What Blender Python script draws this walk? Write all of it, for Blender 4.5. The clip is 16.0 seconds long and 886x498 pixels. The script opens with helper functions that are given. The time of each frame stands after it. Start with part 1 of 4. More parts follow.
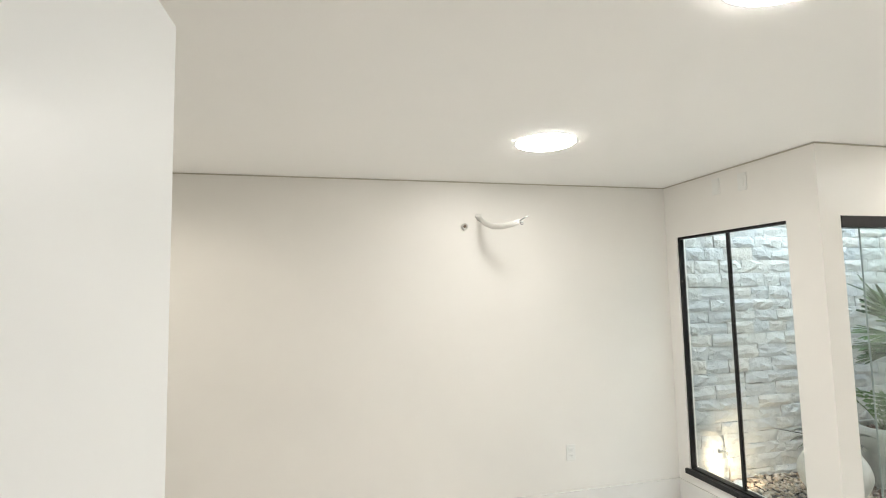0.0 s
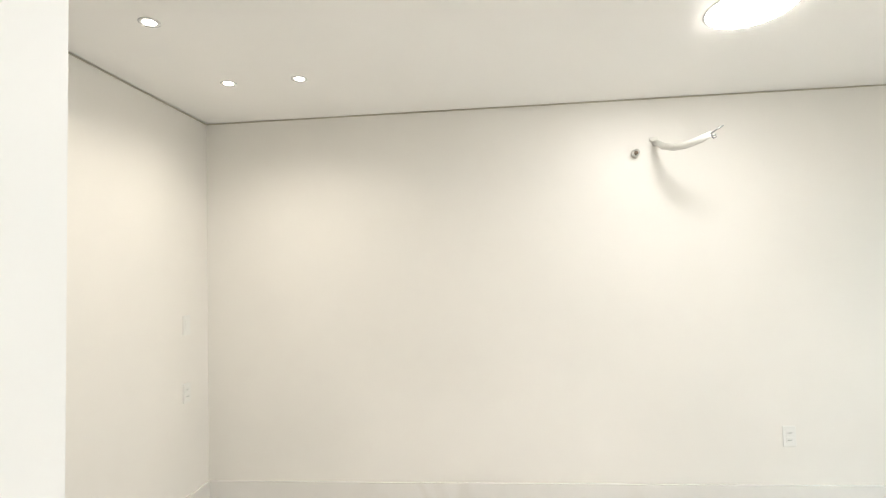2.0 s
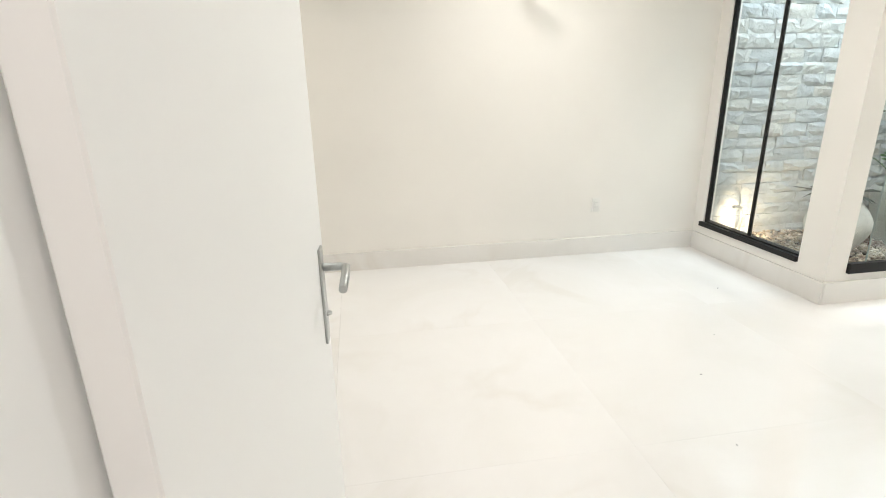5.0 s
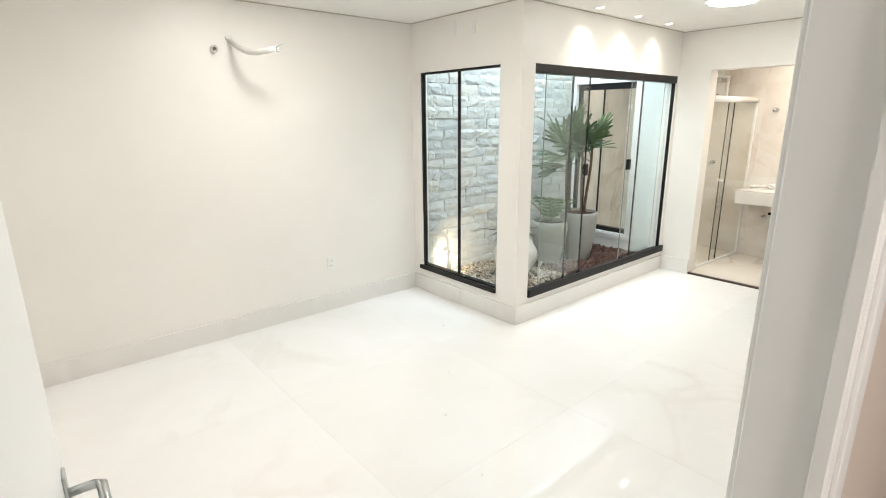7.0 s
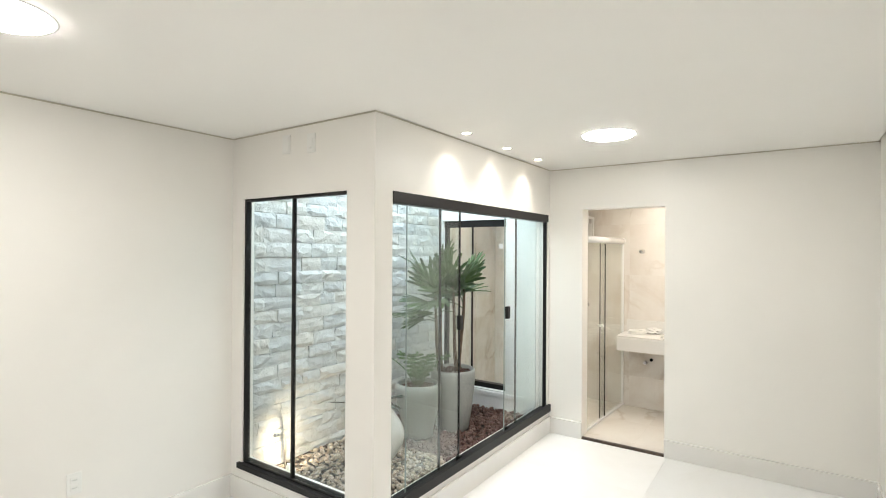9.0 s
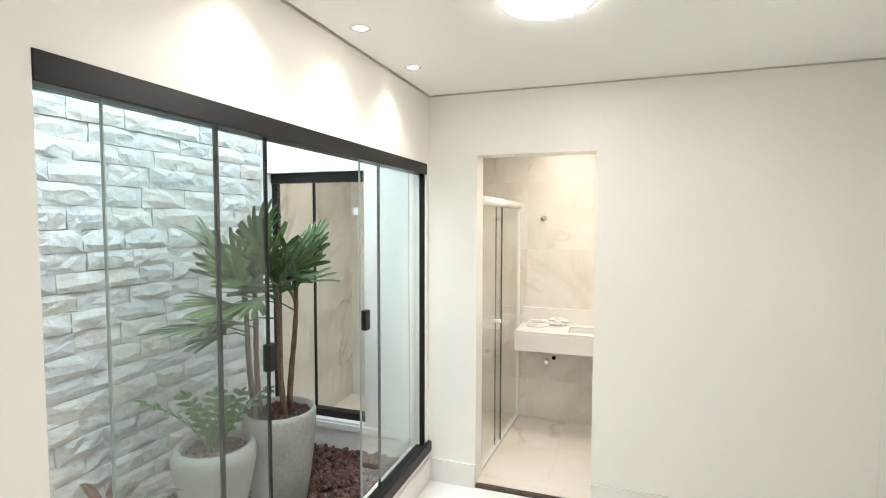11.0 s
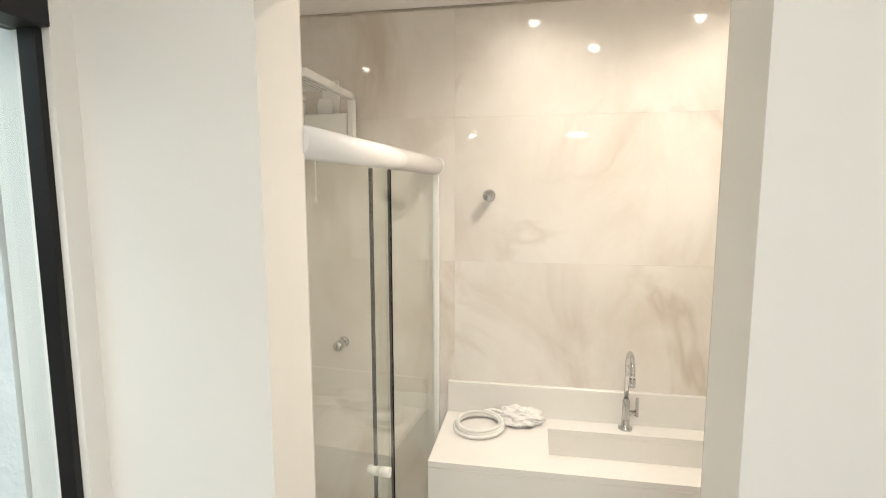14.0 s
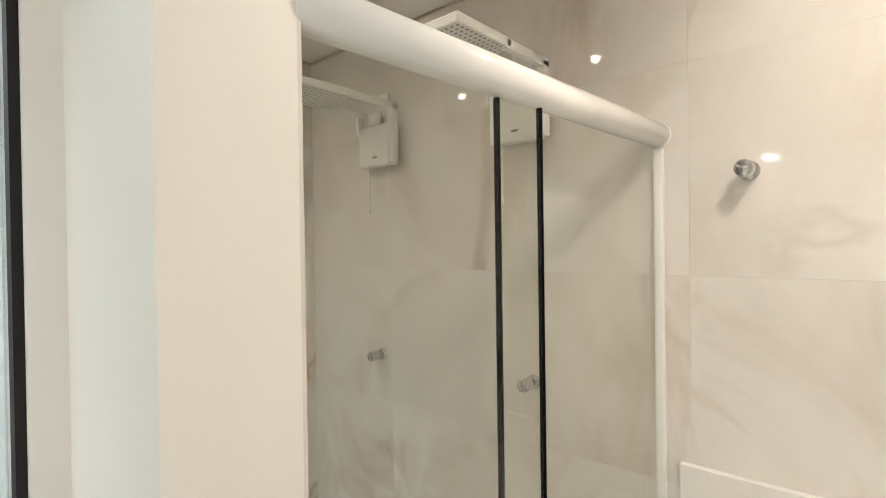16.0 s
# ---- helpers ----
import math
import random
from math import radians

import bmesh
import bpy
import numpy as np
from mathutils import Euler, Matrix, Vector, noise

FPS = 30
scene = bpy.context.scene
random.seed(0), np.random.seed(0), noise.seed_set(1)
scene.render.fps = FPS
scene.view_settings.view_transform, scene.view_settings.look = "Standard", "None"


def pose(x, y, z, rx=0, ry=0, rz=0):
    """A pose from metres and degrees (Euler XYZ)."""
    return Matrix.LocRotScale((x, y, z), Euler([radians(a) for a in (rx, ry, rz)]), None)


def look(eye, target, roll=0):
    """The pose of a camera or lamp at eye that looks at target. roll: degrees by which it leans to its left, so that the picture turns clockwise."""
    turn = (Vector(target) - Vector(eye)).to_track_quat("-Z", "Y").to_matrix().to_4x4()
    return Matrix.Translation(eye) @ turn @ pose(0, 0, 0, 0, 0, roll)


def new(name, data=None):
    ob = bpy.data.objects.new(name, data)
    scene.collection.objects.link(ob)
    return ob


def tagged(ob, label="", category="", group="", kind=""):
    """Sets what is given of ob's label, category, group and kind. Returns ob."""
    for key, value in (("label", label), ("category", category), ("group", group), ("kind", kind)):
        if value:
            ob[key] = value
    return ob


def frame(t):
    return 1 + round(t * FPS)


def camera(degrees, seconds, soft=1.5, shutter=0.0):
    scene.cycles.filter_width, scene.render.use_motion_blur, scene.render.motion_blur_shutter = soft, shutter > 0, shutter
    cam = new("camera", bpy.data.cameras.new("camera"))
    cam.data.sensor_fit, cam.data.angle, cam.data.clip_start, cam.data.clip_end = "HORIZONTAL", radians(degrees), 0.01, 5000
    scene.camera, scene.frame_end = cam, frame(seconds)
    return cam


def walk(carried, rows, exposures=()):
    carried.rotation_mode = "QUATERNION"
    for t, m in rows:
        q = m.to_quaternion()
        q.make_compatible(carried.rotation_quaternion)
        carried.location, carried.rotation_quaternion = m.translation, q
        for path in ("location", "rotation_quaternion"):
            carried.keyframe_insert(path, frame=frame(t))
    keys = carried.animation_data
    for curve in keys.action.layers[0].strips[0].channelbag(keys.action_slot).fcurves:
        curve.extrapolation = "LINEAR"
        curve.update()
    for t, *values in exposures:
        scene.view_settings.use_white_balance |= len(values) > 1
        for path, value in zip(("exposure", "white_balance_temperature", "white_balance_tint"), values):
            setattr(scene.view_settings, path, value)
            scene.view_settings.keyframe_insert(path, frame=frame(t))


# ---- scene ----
cam = camera(82.5, 16.0, 1.0)
PATH = [
    (0, (-2.804, -2.294, 1.678), (-2.331, -0.357, 1.844), -1.2),
    (0.3, (-2.707, -2.183, 1.677), (-2.386, -0.215, 1.836), -1.2),
    (0.5, (-2.609, -2.184, 1.659), (-2.375, -0.203, 1.809), -1.3),
    (1, (-2.547, -2.115, 1.549), (-2.375, -0.127, 1.69), -1.6),
    (1.5, (-2.622, -1.973, 1.487), (-2.466, 0.018, 1.592), -1.7),
    (2, (-2.676, -1.863, 1.448), (-2.855, 0.126, 1.546), -1.7),
    (2.5, (-2.683, -1.925, 1.436), (-3.269, -0.015, 1.506), -2.3),
    (3, (-2.628, -2.109, 1.419), (-3.3, -0.225, 1.401), -2.6),
    (3.2, (-2.596, -2.174, 1.386), (-3.281, -0.296, 1.334), -2.5),
    (5.3, (-2.994, -2.661, 1.378), (-2.512, -0.834, 0.72), -1.1),
    (5.5, (-3.034, -2.692, 1.394), (-2.465, -0.902, 0.707), -1.4),
    (6, (-3.128, -2.705, 1.505), (-2.358, -1.011, 0.77), -0.9),
    (6.5, (-3.154, -2.661, 1.634), (-2.178, -1.076, 0.902), -0.4),
    (6.7, (-3.132, -2.63, 1.68), (-2.022, -1.103, 1.02), -0.5),
    (7, (-3.002, -2.592, 1.687), (-1.743, -1.123, 1.179), -0.4),
    (7.5, (-2.862, -2.459, 1.699), (-1.416, -1.109, 1.408), -0.1),
    (8, (-2.637, -2.275, 1.703), (-1.082, -1.02, 1.63), -0.1),
    (8.2, (-2.553, -2.201, 1.704), (-0.983, -0.963, 1.666), -0.0),
    (10.3, (-1.121, -1.376, 1.744), (0.694, -0.535, 1.715), 0.2),
    (10.5, (-0.975, -1.295, 1.727), (0.863, -0.509, 1.681), 0.2),
    (11, (-0.577, -1.157, 1.713), (1.309, -0.501, 1.6), 0.1),
    (11.5, (-0.111, -1.074, 1.692), (1.807, -0.546, 1.485), 0.3),
    (12, (0.264, -0.975, 1.699), (2.196, -0.525, 1.443), 0.5),
    (12.5, (0.65, -0.84, 1.683), (2.595, -0.454, 1.422), -0.2),
    (13, (1.035, -0.825, 1.667), (2.98, -0.46, 1.404), -0.3),
    (13.5, (1.415, -0.803, 1.73), (3.364, -0.458, 1.442), -0.5),
    (14, (1.745, -0.738, 1.756), (3.699, -0.382, 1.52), -0.1),
    (14.5, (2.008, -0.732, 1.765), (3.919, -0.152, 1.66), -0.3),
    (15, (2.174, -0.764, 1.748), (3.945, 0.164, 1.694), -0.5),
    (15.5, (2.284, -0.8, 1.673), (3.865, 0.425, 1.649), -0.9),
    (16, (2.304, -0.818, 1.56), (3.801, 0.508, 1.544), -0.8),
]
EXPOSURES = [(0.0, 0.28), (0.5, 0.5), (1.0, 0.52), (2.0, 0.52), (3.2, 0.45), (5.3, 0.42), (6.5, 0.41), (7.5, 0.45), (8.2, 0.34), (10.3, 0.42), (11.5, 0.31), (13.0, 0.24), (14.0, 0.14), (14.6, -0.18), (15.2, -0.16), (16.0, 0.0)]
walk(cam, [(t, look(eye, target, roll)) for t, eye, target, roll in PATH], EXPOSURES)

SKY_STRENGTH = 0.15
PANEL_STRENGTH = 47.0
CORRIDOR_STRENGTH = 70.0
WELL_W = 53.0
SPOT_W, WEST_W, BATH_W, GROUND_W = 12.0, 13.0, 44.0, 14.0
BATH_SPOTS = ((2.86, 0.22, 0.24), (2.84, 1.05, 0.28), (3.08, -1.0, 1.02), (3.50, -0.72, 0.12), (3.45, -1.37, 0.22))

# ---- world, sun, large lights ----
world = bpy.data.worlds.new("sky")
scene.world = world
world.use_nodes = True
wn = world.node_tree
sky = wn.nodes.new("ShaderNodeTexSky")
sky.sky_type, sky.sun_disc = "NISHITA", False
sky.sun_elevation, sky.sun_rotation = radians(28), radians(200)
wn.links.new(sky.outputs[0], wn.nodes["Background"].inputs[0])
wn.nodes["Background"].inputs[1].default_value = SKY_STRENGTH
sun = bpy.data.lights.new("sun", "SUN")
sun.energy, sun.angle, sun.color = 0.8, radians(12), (1.0, 0.95, 0.88)
sun_ob = new("sun", sun)
sun_ob.matrix_world = look((0, 0, 12), (3.0, -8.2, 7.4))

# area lamp added in the well's open top, standing in for sky light
well = bpy.data.lights.new("sky_over_well", "AREA")
well.shape, well.size, well.size_y, well.energy, well.color = "RECTANGLE", 2.2, 1.05, WELL_W, (0.80, 0.93, 1.0)
new("sky_fill_lamp", well).matrix_world = look((1.3, 0.66, 3.45), (1.3, 0.661, 0))


def spot_lamp(x, y, z, watts, size=100, blend=0.7, target=None, color=(1.0, 0.92, 0.81)):
    lamp = bpy.data.lights.new("spot", "SPOT")
    lamp.energy, lamp.spot_size, lamp.spot_blend, lamp.shadow_soft_size, lamp.color = watts, radians(size), blend, 0.02, color
    ob = new("spot_light", lamp)
    ob.matrix_world = look((x, y, z), target or (x, y + 0.001, z - 1))
    return ob


# ---- materials ----
def material(name, color=(0.8, 0.8, 0.8), rough=0.5, metal=0.0, **more):
    m = bpy.data.materials.new(name)
    m.use_nodes = True
    b = m.node_tree.nodes["Principled BSDF"]
    b.inputs["Base Color"].default_value = (*color, 1)
    b.inputs["Roughness"].default_value = rough
    b.inputs["Metallic"].default_value = metal
    for key, value in more.items():
        b.inputs[key.replace("_", " ")].default_value = value
    return m


def node(m, kind, **values):
    n = m.node_tree.nodes.new(kind)
    for key, value in values.items():
        n.inputs[key.replace("_", " ")].default_value = value
    return n


def coords(m, scale=(1, 1, 1), turn=(0, 0, 0), source="Object"):
    c = m.node_tree.nodes.new("ShaderNodeTexCoord")
    p = m.node_tree.nodes.new("ShaderNodeMapping")
    p.inputs["Scale"].default_value = scale
    p.inputs["Rotation"].default_value = turn
    m.node_tree.links.new(c.outputs[source], p.inputs[0])
    return p.outputs[0]


def world_coords(m, scale=(1, 1, 1), turn=(0, 0, 0)):
    g = m.node_tree.nodes.new("ShaderNodeNewGeometry")
    p = m.node_tree.nodes.new("ShaderNodeMapping")
    p.inputs["Scale"].default_value = scale
    p.inputs["Rotation"].default_value = turn
    m.node_tree.links.new(g.outputs["Position"], p.inputs[0])
    return p.outputs[0]


def ramp(m, fac, stops):
    r = m.node_tree.nodes.new("ShaderNodeValToRGB")
    while len(r.color_ramp.elements) < len(stops):
        r.color_ramp.elements.new(0.5)
    for e, (at, col) in zip(r.color_ramp.elements, stops):
        e.position, e.color = at, (*col, 1)
    m.node_tree.links.new(fac, r.inputs[0])
    return r.outputs[0]


def mixed(m, fac, a, b, how="MIX"):
    x = m.node_tree.nodes.new("ShaderNodeMix")
    x.data_type, x.blend_type = "RGBA", how
    for value, socket in ((fac, x.inputs[0]), (a, x.inputs[6]), (b, x.inputs[7])):
        if isinstance(value, (int, float)):
            socket.default_value = value
        elif isinstance(value, tuple):
            socket.default_value = (*value, 1)
        else:
            m.node_tree.links.new(value, socket)
    return x.outputs[2]


def bump(m, height, strength, distance):
    b = m.node_tree.nodes.new("ShaderNodeBump")
    b.inputs["Strength"].default_value = strength
    b.inputs["Distance"].default_value = distance
    m.node_tree.links.new(height, b.inputs["Height"])
    m.node_tree.links.new(b.outputs[0], m.node_tree.nodes["Principled BSDF"].inputs["Normal"])


def put_in(m, socket, value):
    m.node_tree.links.new(value, m.node_tree.nodes["Principled BSDF"].inputs[socket])


def noisy(m, scale, detail=4.0, rough=0.55, vec=None, distort=0.0):
    n = node(m, "ShaderNodeTexNoise", Scale=scale, Detail=detail, Roughness=rough, Distortion=distort)
    m.node_tree.links.new(vec or world_coords(m), n.inputs["Vector"])
    return n.outputs[0]


def paint(name, color, rough=0.42, relief=0.05, mottled=0.04):
    """Rolled wall paint: faint roller texture and slow, faint mottling."""
    m = material(name, color, rough)
    low = tuple(c * (1 - mottled) for c in color)
    put_in(m, "Base Color", ramp(m, noisy(m, 1.3, 3), [(0.3, low), (0.7, color)]))
    put_in(m, "Roughness", ramp(m, noisy(m, 2.5, 3), [(0.3, (rough * 0.85,) * 3), (0.7, (min(1, rough * 1.2),) * 3)]))
    bump(m, noisy(m, 260, 3), relief, 0.002)
    return m


def marble(name, base, cloud, vein, rough, scale=1.0, amount=0.5, width=0.035, skew=(1, 1, 1), turn=(0, 0, 0), smoke=None):
    """Polished porcelain with clouds and thin, broken veins; each tile takes its own cut of the pattern."""
    m = material(name, base, rough)
    info = m.node_tree.nodes.new("ShaderNodeObjectInfo")
    shift = m.node_tree.nodes.new("ShaderNodeVectorMath")
    shift.operation = "SCALE"
    shift.inputs["Scale"].default_value = 23.0
    comb = m.node_tree.nodes.new("ShaderNodeCombineXYZ")
    for k in range(3):
        m.node_tree.links.new(info.outputs["Random"], comb.inputs[k])
    m.node_tree.links.new(comb.outputs[0], shift.inputs[0])
    add = m.node_tree.nodes.new("ShaderNodeVectorMath")
    add.operation = "ADD"
    m.node_tree.links.new(world_coords(m, tuple(scale * k for k in skew), turn), add.inputs[0])
    m.node_tree.links.new(shift.outputs[0], add.inputs[1])
    vec = add.outputs[0]
    clouds = ramp(m, noisy(m, 1.6, 5, 0.6, vec, 0.6), [(0.36, (1, 1, 1)), (0.72, (0, 0, 0))])
    col = mixed(m, clouds, cloud, base)
    if smoke:
        wisps = ramp(m, noisy(m, 2.6, 6, 0.62, vec, 0.7), [(0.44, (0, 0, 0)), (0.66, (1, 1, 1))])
        where = ramp(m, noisy(m, 0.9, 2, 0.5, vec), [(0.38, (0, 0, 0)), (0.66, (1, 1, 1))])
        col = mixed(m, mixed(m, 1.0, wisps, where, "MULTIPLY"), col, smoke)
    n = noisy(m, 0.85, 5, 0.52, vec, 0.8)
    dist = m.node_tree.nodes.new("ShaderNodeMath")
    dist.operation = "SUBTRACT"
    dist.inputs[1].default_value = 0.5
    m.node_tree.links.new(n, dist.inputs[0])
    ab = m.node_tree.nodes.new("ShaderNodeMath")
    ab.operation = "ABSOLUTE"
    m.node_tree.links.new(dist.outputs[0], ab.inputs[0])
    line = ramp(m, ab.outputs[0], [(0.0, (1, 1, 1)), (width, (0, 0, 0))])
    patch = ramp(m, noisy(m, 1.1, 3, 0.5, vec), [(0.45, (0, 0, 0)), (0.62, (1, 1, 1))])
    k = mixed(m, 1.0, line, patch, "MULTIPLY")
    k2 = mixed(m, 1.0, k, (amount, amount, amount), "MULTIPLY")
    put_in(m, "Base Color", mixed(m, k2, col, vein))
    put_in(m, "Roughness", ramp(m, noisy(m, 3.0, 3), [(0.3, (rough * 0.8,) * 3), (0.7, (rough * 1.4,) * 3)]))
    return m


M_WALL = paint("cream_wall_paint", (0.888, 0.868, 0.822), 0.38, 0.04)
# corridor paint browned to hold the dim light on that side
M_WALL_SHADED = paint("shaded_wall_paint", (0.70, 0.63, 0.56), 0.5, 0.05)
M_CEIL = paint("ceiling_paint", (0.95, 0.938, 0.905), 0.7, 0.02, 0.02)
# grey-brown standing in for the shade inside the ceiling gaps
M_GAPSHADE = material("gap_shade", (0.35, 0.33, 0.29), 0.8)
# tan of the ceiling strips, a recess's shade put into colour
M_GAPLINE = material("edge_profile", (0.60, 0.56, 0.47), 0.6)
M_PLASTER = paint("rough_white_plaster", (0.84, 0.86, 0.87), 0.8, 0.5, 0.06)
bump(M_PLASTER, noisy(M_PLASTER, 45, 5, 0.6), 0.55, 0.012)
M_DOOR = material("white_lacquer", (0.85, 0.868, 0.865), 0.36, Specular_IOR_Level=0.3)
bump(M_DOOR, noisy(M_DOOR, 30, 2), 0.02, 0.002)
M_FLOOR = marble("floor_porcelain", (0.88, 0.88, 0.875), (0.835, 0.83, 0.81), (0.72, 0.69, 0.63), 0.05, 0.8, 0.3)
M_SKIRT = marble("skirting_porcelain", (0.83, 0.815, 0.785), (0.79, 0.775, 0.74), (0.70, 0.66, 0.60), 0.15, 1.0, 0.3)
M_MARBLE = marble("wall_porcelain", (0.82, 0.795, 0.755), (0.75, 0.71, 0.66), (0.42, 0.33, 0.24), 0.035, 0.9, 0.6, 0.022, (1, 1.25, 0.8), (0.75, 0.0, 0.0), (0.60, 0.525, 0.445))
M_BATHFLOOR = marble("bath_floor_porcelain", (0.78, 0.75, 0.70), (0.70, 0.66, 0.60), (0.52, 0.43, 0.33), 0.16, 1.2, 0.5)
M_GROUT = material("grout", (0.84, 0.825, 0.80), 0.8)
M_BLACK = material("black_aluminium", (0.012, 0.011, 0.011), 0.42, Specular_IOR_Level=0.3)
bump(M_BLACK, noisy(M_BLACK, 400, 2), 0.05, 0.001)
M_GASKET = material("black_rubber", (0.006, 0.006, 0.006), 0.8, Specular_IOR_Level=0.0)


def pane_glass(name, tint, base):
    """Window glass: see-through with a mirror coat that grows towards grazing angles."""
    m = bpy.data.materials.new(name)
    m.use_nodes = True
    nt = m.node_tree
    nt.nodes.remove(nt.nodes["Principled BSDF"])
    clear, gloss, mix, facing, power, scale = (nt.nodes.new("ShaderNode" + k) for k in ("BsdfTransparent", "BsdfGlossy", "MixShader", "LayerWeight", "Math", "Math"))
    clear.inputs[0].default_value = (*tint, 1)
    gloss.inputs["Roughness"].default_value = 0.0
    gloss.inputs[0].default_value = (0.92, 0.96, 0.95, 1)
    facing.inputs[0].default_value = 0.5
    power.operation, scale.operation = "POWER", "MULTIPLY_ADD"
    power.inputs[1].default_value = 5.0
    scale.inputs[1].default_value, scale.inputs[2].default_value = 0.85 - base, base
    nt.links.new(facing.outputs["Facing"], power.inputs[0])
    nt.links.new(power.outputs[0], scale.inputs[0])
    nt.links.new(scale.outputs[0], mix.inputs[0])
    nt.links.new(clear.outputs[0], mix.inputs[1])
    nt.links.new(gloss.outputs[0], mix.inputs[2])
    nt.links.new(mix.outputs[0], nt.nodes["Material Output"].inputs[0])
    return m


M_GLASS = pane_glass("clear_glass", (0.965, 0.985, 0.978), 0.06)
M_SHOWERGLASS = pane_glass("shower_glass", (0.968, 0.972, 0.955), 0.02)
M_GLASSEDGE = material("ground_glass_edge", (0.30, 0.36, 0.34), 0.35)
M_WHITEMETAL = material("white_enamelled_aluminium", (0.90, 0.90, 0.885), 0.18)
M_PLASTIC = material("white_plastic", (0.86, 0.86, 0.83), 0.32)
M_GREYPLASTIC = material("grey_plastic", (0.22, 0.23, 0.24), 0.4)
M_CHROME = material("chrome", (0.60, 0.60, 0.60), 0.10, 1.0)
M_STEEL = material("brushed_steel", (0.52, 0.54, 0.54), 0.32, 1.0)
bump(M_STEEL, noisy(M_STEEL, 300, 2), 0.04, 0.001)
# near black on solid pieces, painting the shade inside small holes
M_HOLESHADE = material("hole_shade", (0.02, 0.02, 0.02), 0.8)
M_BORE = material("brown_pipe_bore", (0.22, 0.17, 0.12), 0.7)
M_QUARTZ = material("white_quartz", (0.83, 0.82, 0.79), 0.2)
put_in(M_QUARTZ, "Base Color", ramp(M_QUARTZ, noisy(M_QUARTZ, 400, 2), [(0.25, (0.72, 0.70, 0.66)), (0.4, (0.83, 0.82, 0.79))]))
M_THRESHOLD = material("dark_stone_threshold", (0.06, 0.045, 0.035), 0.35)
put_in(M_THRESHOLD, "Base Color", ramp(M_THRESHOLD, noisy(M_THRESHOLD, 30, 5), [(0.3, (0.035, 0.026, 0.02)), (0.7, (0.10, 0.07, 0.05))]))
M_LED = material("led_panel", (1, 1, 1), 0.5, Emission_Color=(1.0, 0.968, 0.92, 1), Emission_Strength=PANEL_STRENGTH)
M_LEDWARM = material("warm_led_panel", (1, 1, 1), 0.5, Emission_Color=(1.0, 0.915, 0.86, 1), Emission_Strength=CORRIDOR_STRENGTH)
M_LEDSPOT = material("led_spot", (1, 1, 1), 0.5, Emission_Color=(1.0, 0.9, 0.76, 1), Emission_Strength=16.0)

M_STONE = material("split_stone", (0.62, 0.63, 0.62), 0.85)
s_info = M_STONE.node_tree.nodes.new("ShaderNodeObjectInfo")
s_tone = ramp(M_STONE, s_info.outputs["Random"], [(0.0, (0.54, 0.57, 0.59)), (0.35, (0.61, 0.63, 0.64)), (0.75, (0.67, 0.68, 0.67)), (1.0, (0.63, 0.61, 0.575))])
s_grain = ramp(M_STONE, noisy(M_STONE, 22, 6, 0.65), [(0.3, (0.82, 0.82, 0.83)), (0.65, (1, 1, 1))])
put_in(M_STONE, "Base Color", mixed(M_STONE, 1.0, s_tone, s_grain, "MULTIPLY"))
bump(M_STONE, noisy(M_STONE, 16, 7, 0.62, None, 0.6), 0.8, 0.02)
M_MORTAR = material("mortar", (0.60, 0.62, 0.62), 0.95)

M_CEMENT = material("cement", (0.42, 0.43, 0.42), 0.75)
put_in(M_CEMENT, "Base Color", mixed(M_CEMENT, 0.6, ramp(M_CEMENT, noisy(M_CEMENT, 5, 5), [(0.3, (0.25, 0.26, 0.245)), (0.7, (0.44, 0.45, 0.42))]), ramp(M_CEMENT, noisy(M_CEMENT, 60, 4), [(0.35, (0.31, 0.32, 0.31)), (0.65, (0.42, 0.42, 0.40))])))
bump(M_CEMENT, noisy(M_CEMENT, 90, 4), 0.25, 0.004)
M_WHITEPOT = material("whitewashed_ceramic", (0.70, 0.69, 0.65), 0.55)
put_in(M_WHITEPOT, "Base Color", ramp(M_WHITEPOT, noisy(M_WHITEPOT, 9, 5), [(0.3, (0.60, 0.59, 0.55)), (0.7, (0.76, 0.75, 0.72))]))
bump(M_WHITEPOT, noisy(M_WHITEPOT, 50, 4), 0.2, 0.004)


def island_tones(name, stops, rough=0.8):
    m = material(name, stops[0][1], rough)
    g = m.node_tree.nodes.new("ShaderNodeNewGeometry")
    tone = ramp(m, g.outputs["Random Per Island"], stops)
    grain = ramp(m, noisy(m, 60, 4), [(0.3, (0.7, 0.7, 0.7)), (0.7, (1, 1, 1))])
    put_in(m, "Base Color", mixed(m, 1.0, tone, grain, "MULTIPLY"))
    return m


M_LAVA = island_tones("red_brown_chips", [(0.0, (0.07, 0.035, 0.028)), (0.5, (0.13, 0.065, 0.05)), (1.0, (0.18, 0.11, 0.09))])
M_PEBBLE = island_tones("beige_pebbles", [(0.0, (0.30, 0.22, 0.16)), (0.4, (0.50, 0.40, 0.30)), (0.8, (0.62, 0.54, 0.45)), (1.0, (0.22, 0.15, 0.11))], 0.55)
M_SOIL = material("soil", (0.06, 0.045, 0.035), 0.95)
M_TRUNK = material("fibrous_trunk", (0.12, 0.08, 0.05), 0.9)
put_in(M_TRUNK, "Base Color", ramp(M_TRUNK, noisy(M_TRUNK, 60, 5, 0.6, world_coords(M_TRUNK, (1, 1, 0.3))), [(0.3, (0.05, 0.035, 0.022)), (0.7, (0.19, 0.13, 0.085))]))
bump(M_TRUNK, noisy(M_TRUNK, 120, 4), 0.6, 0.006)


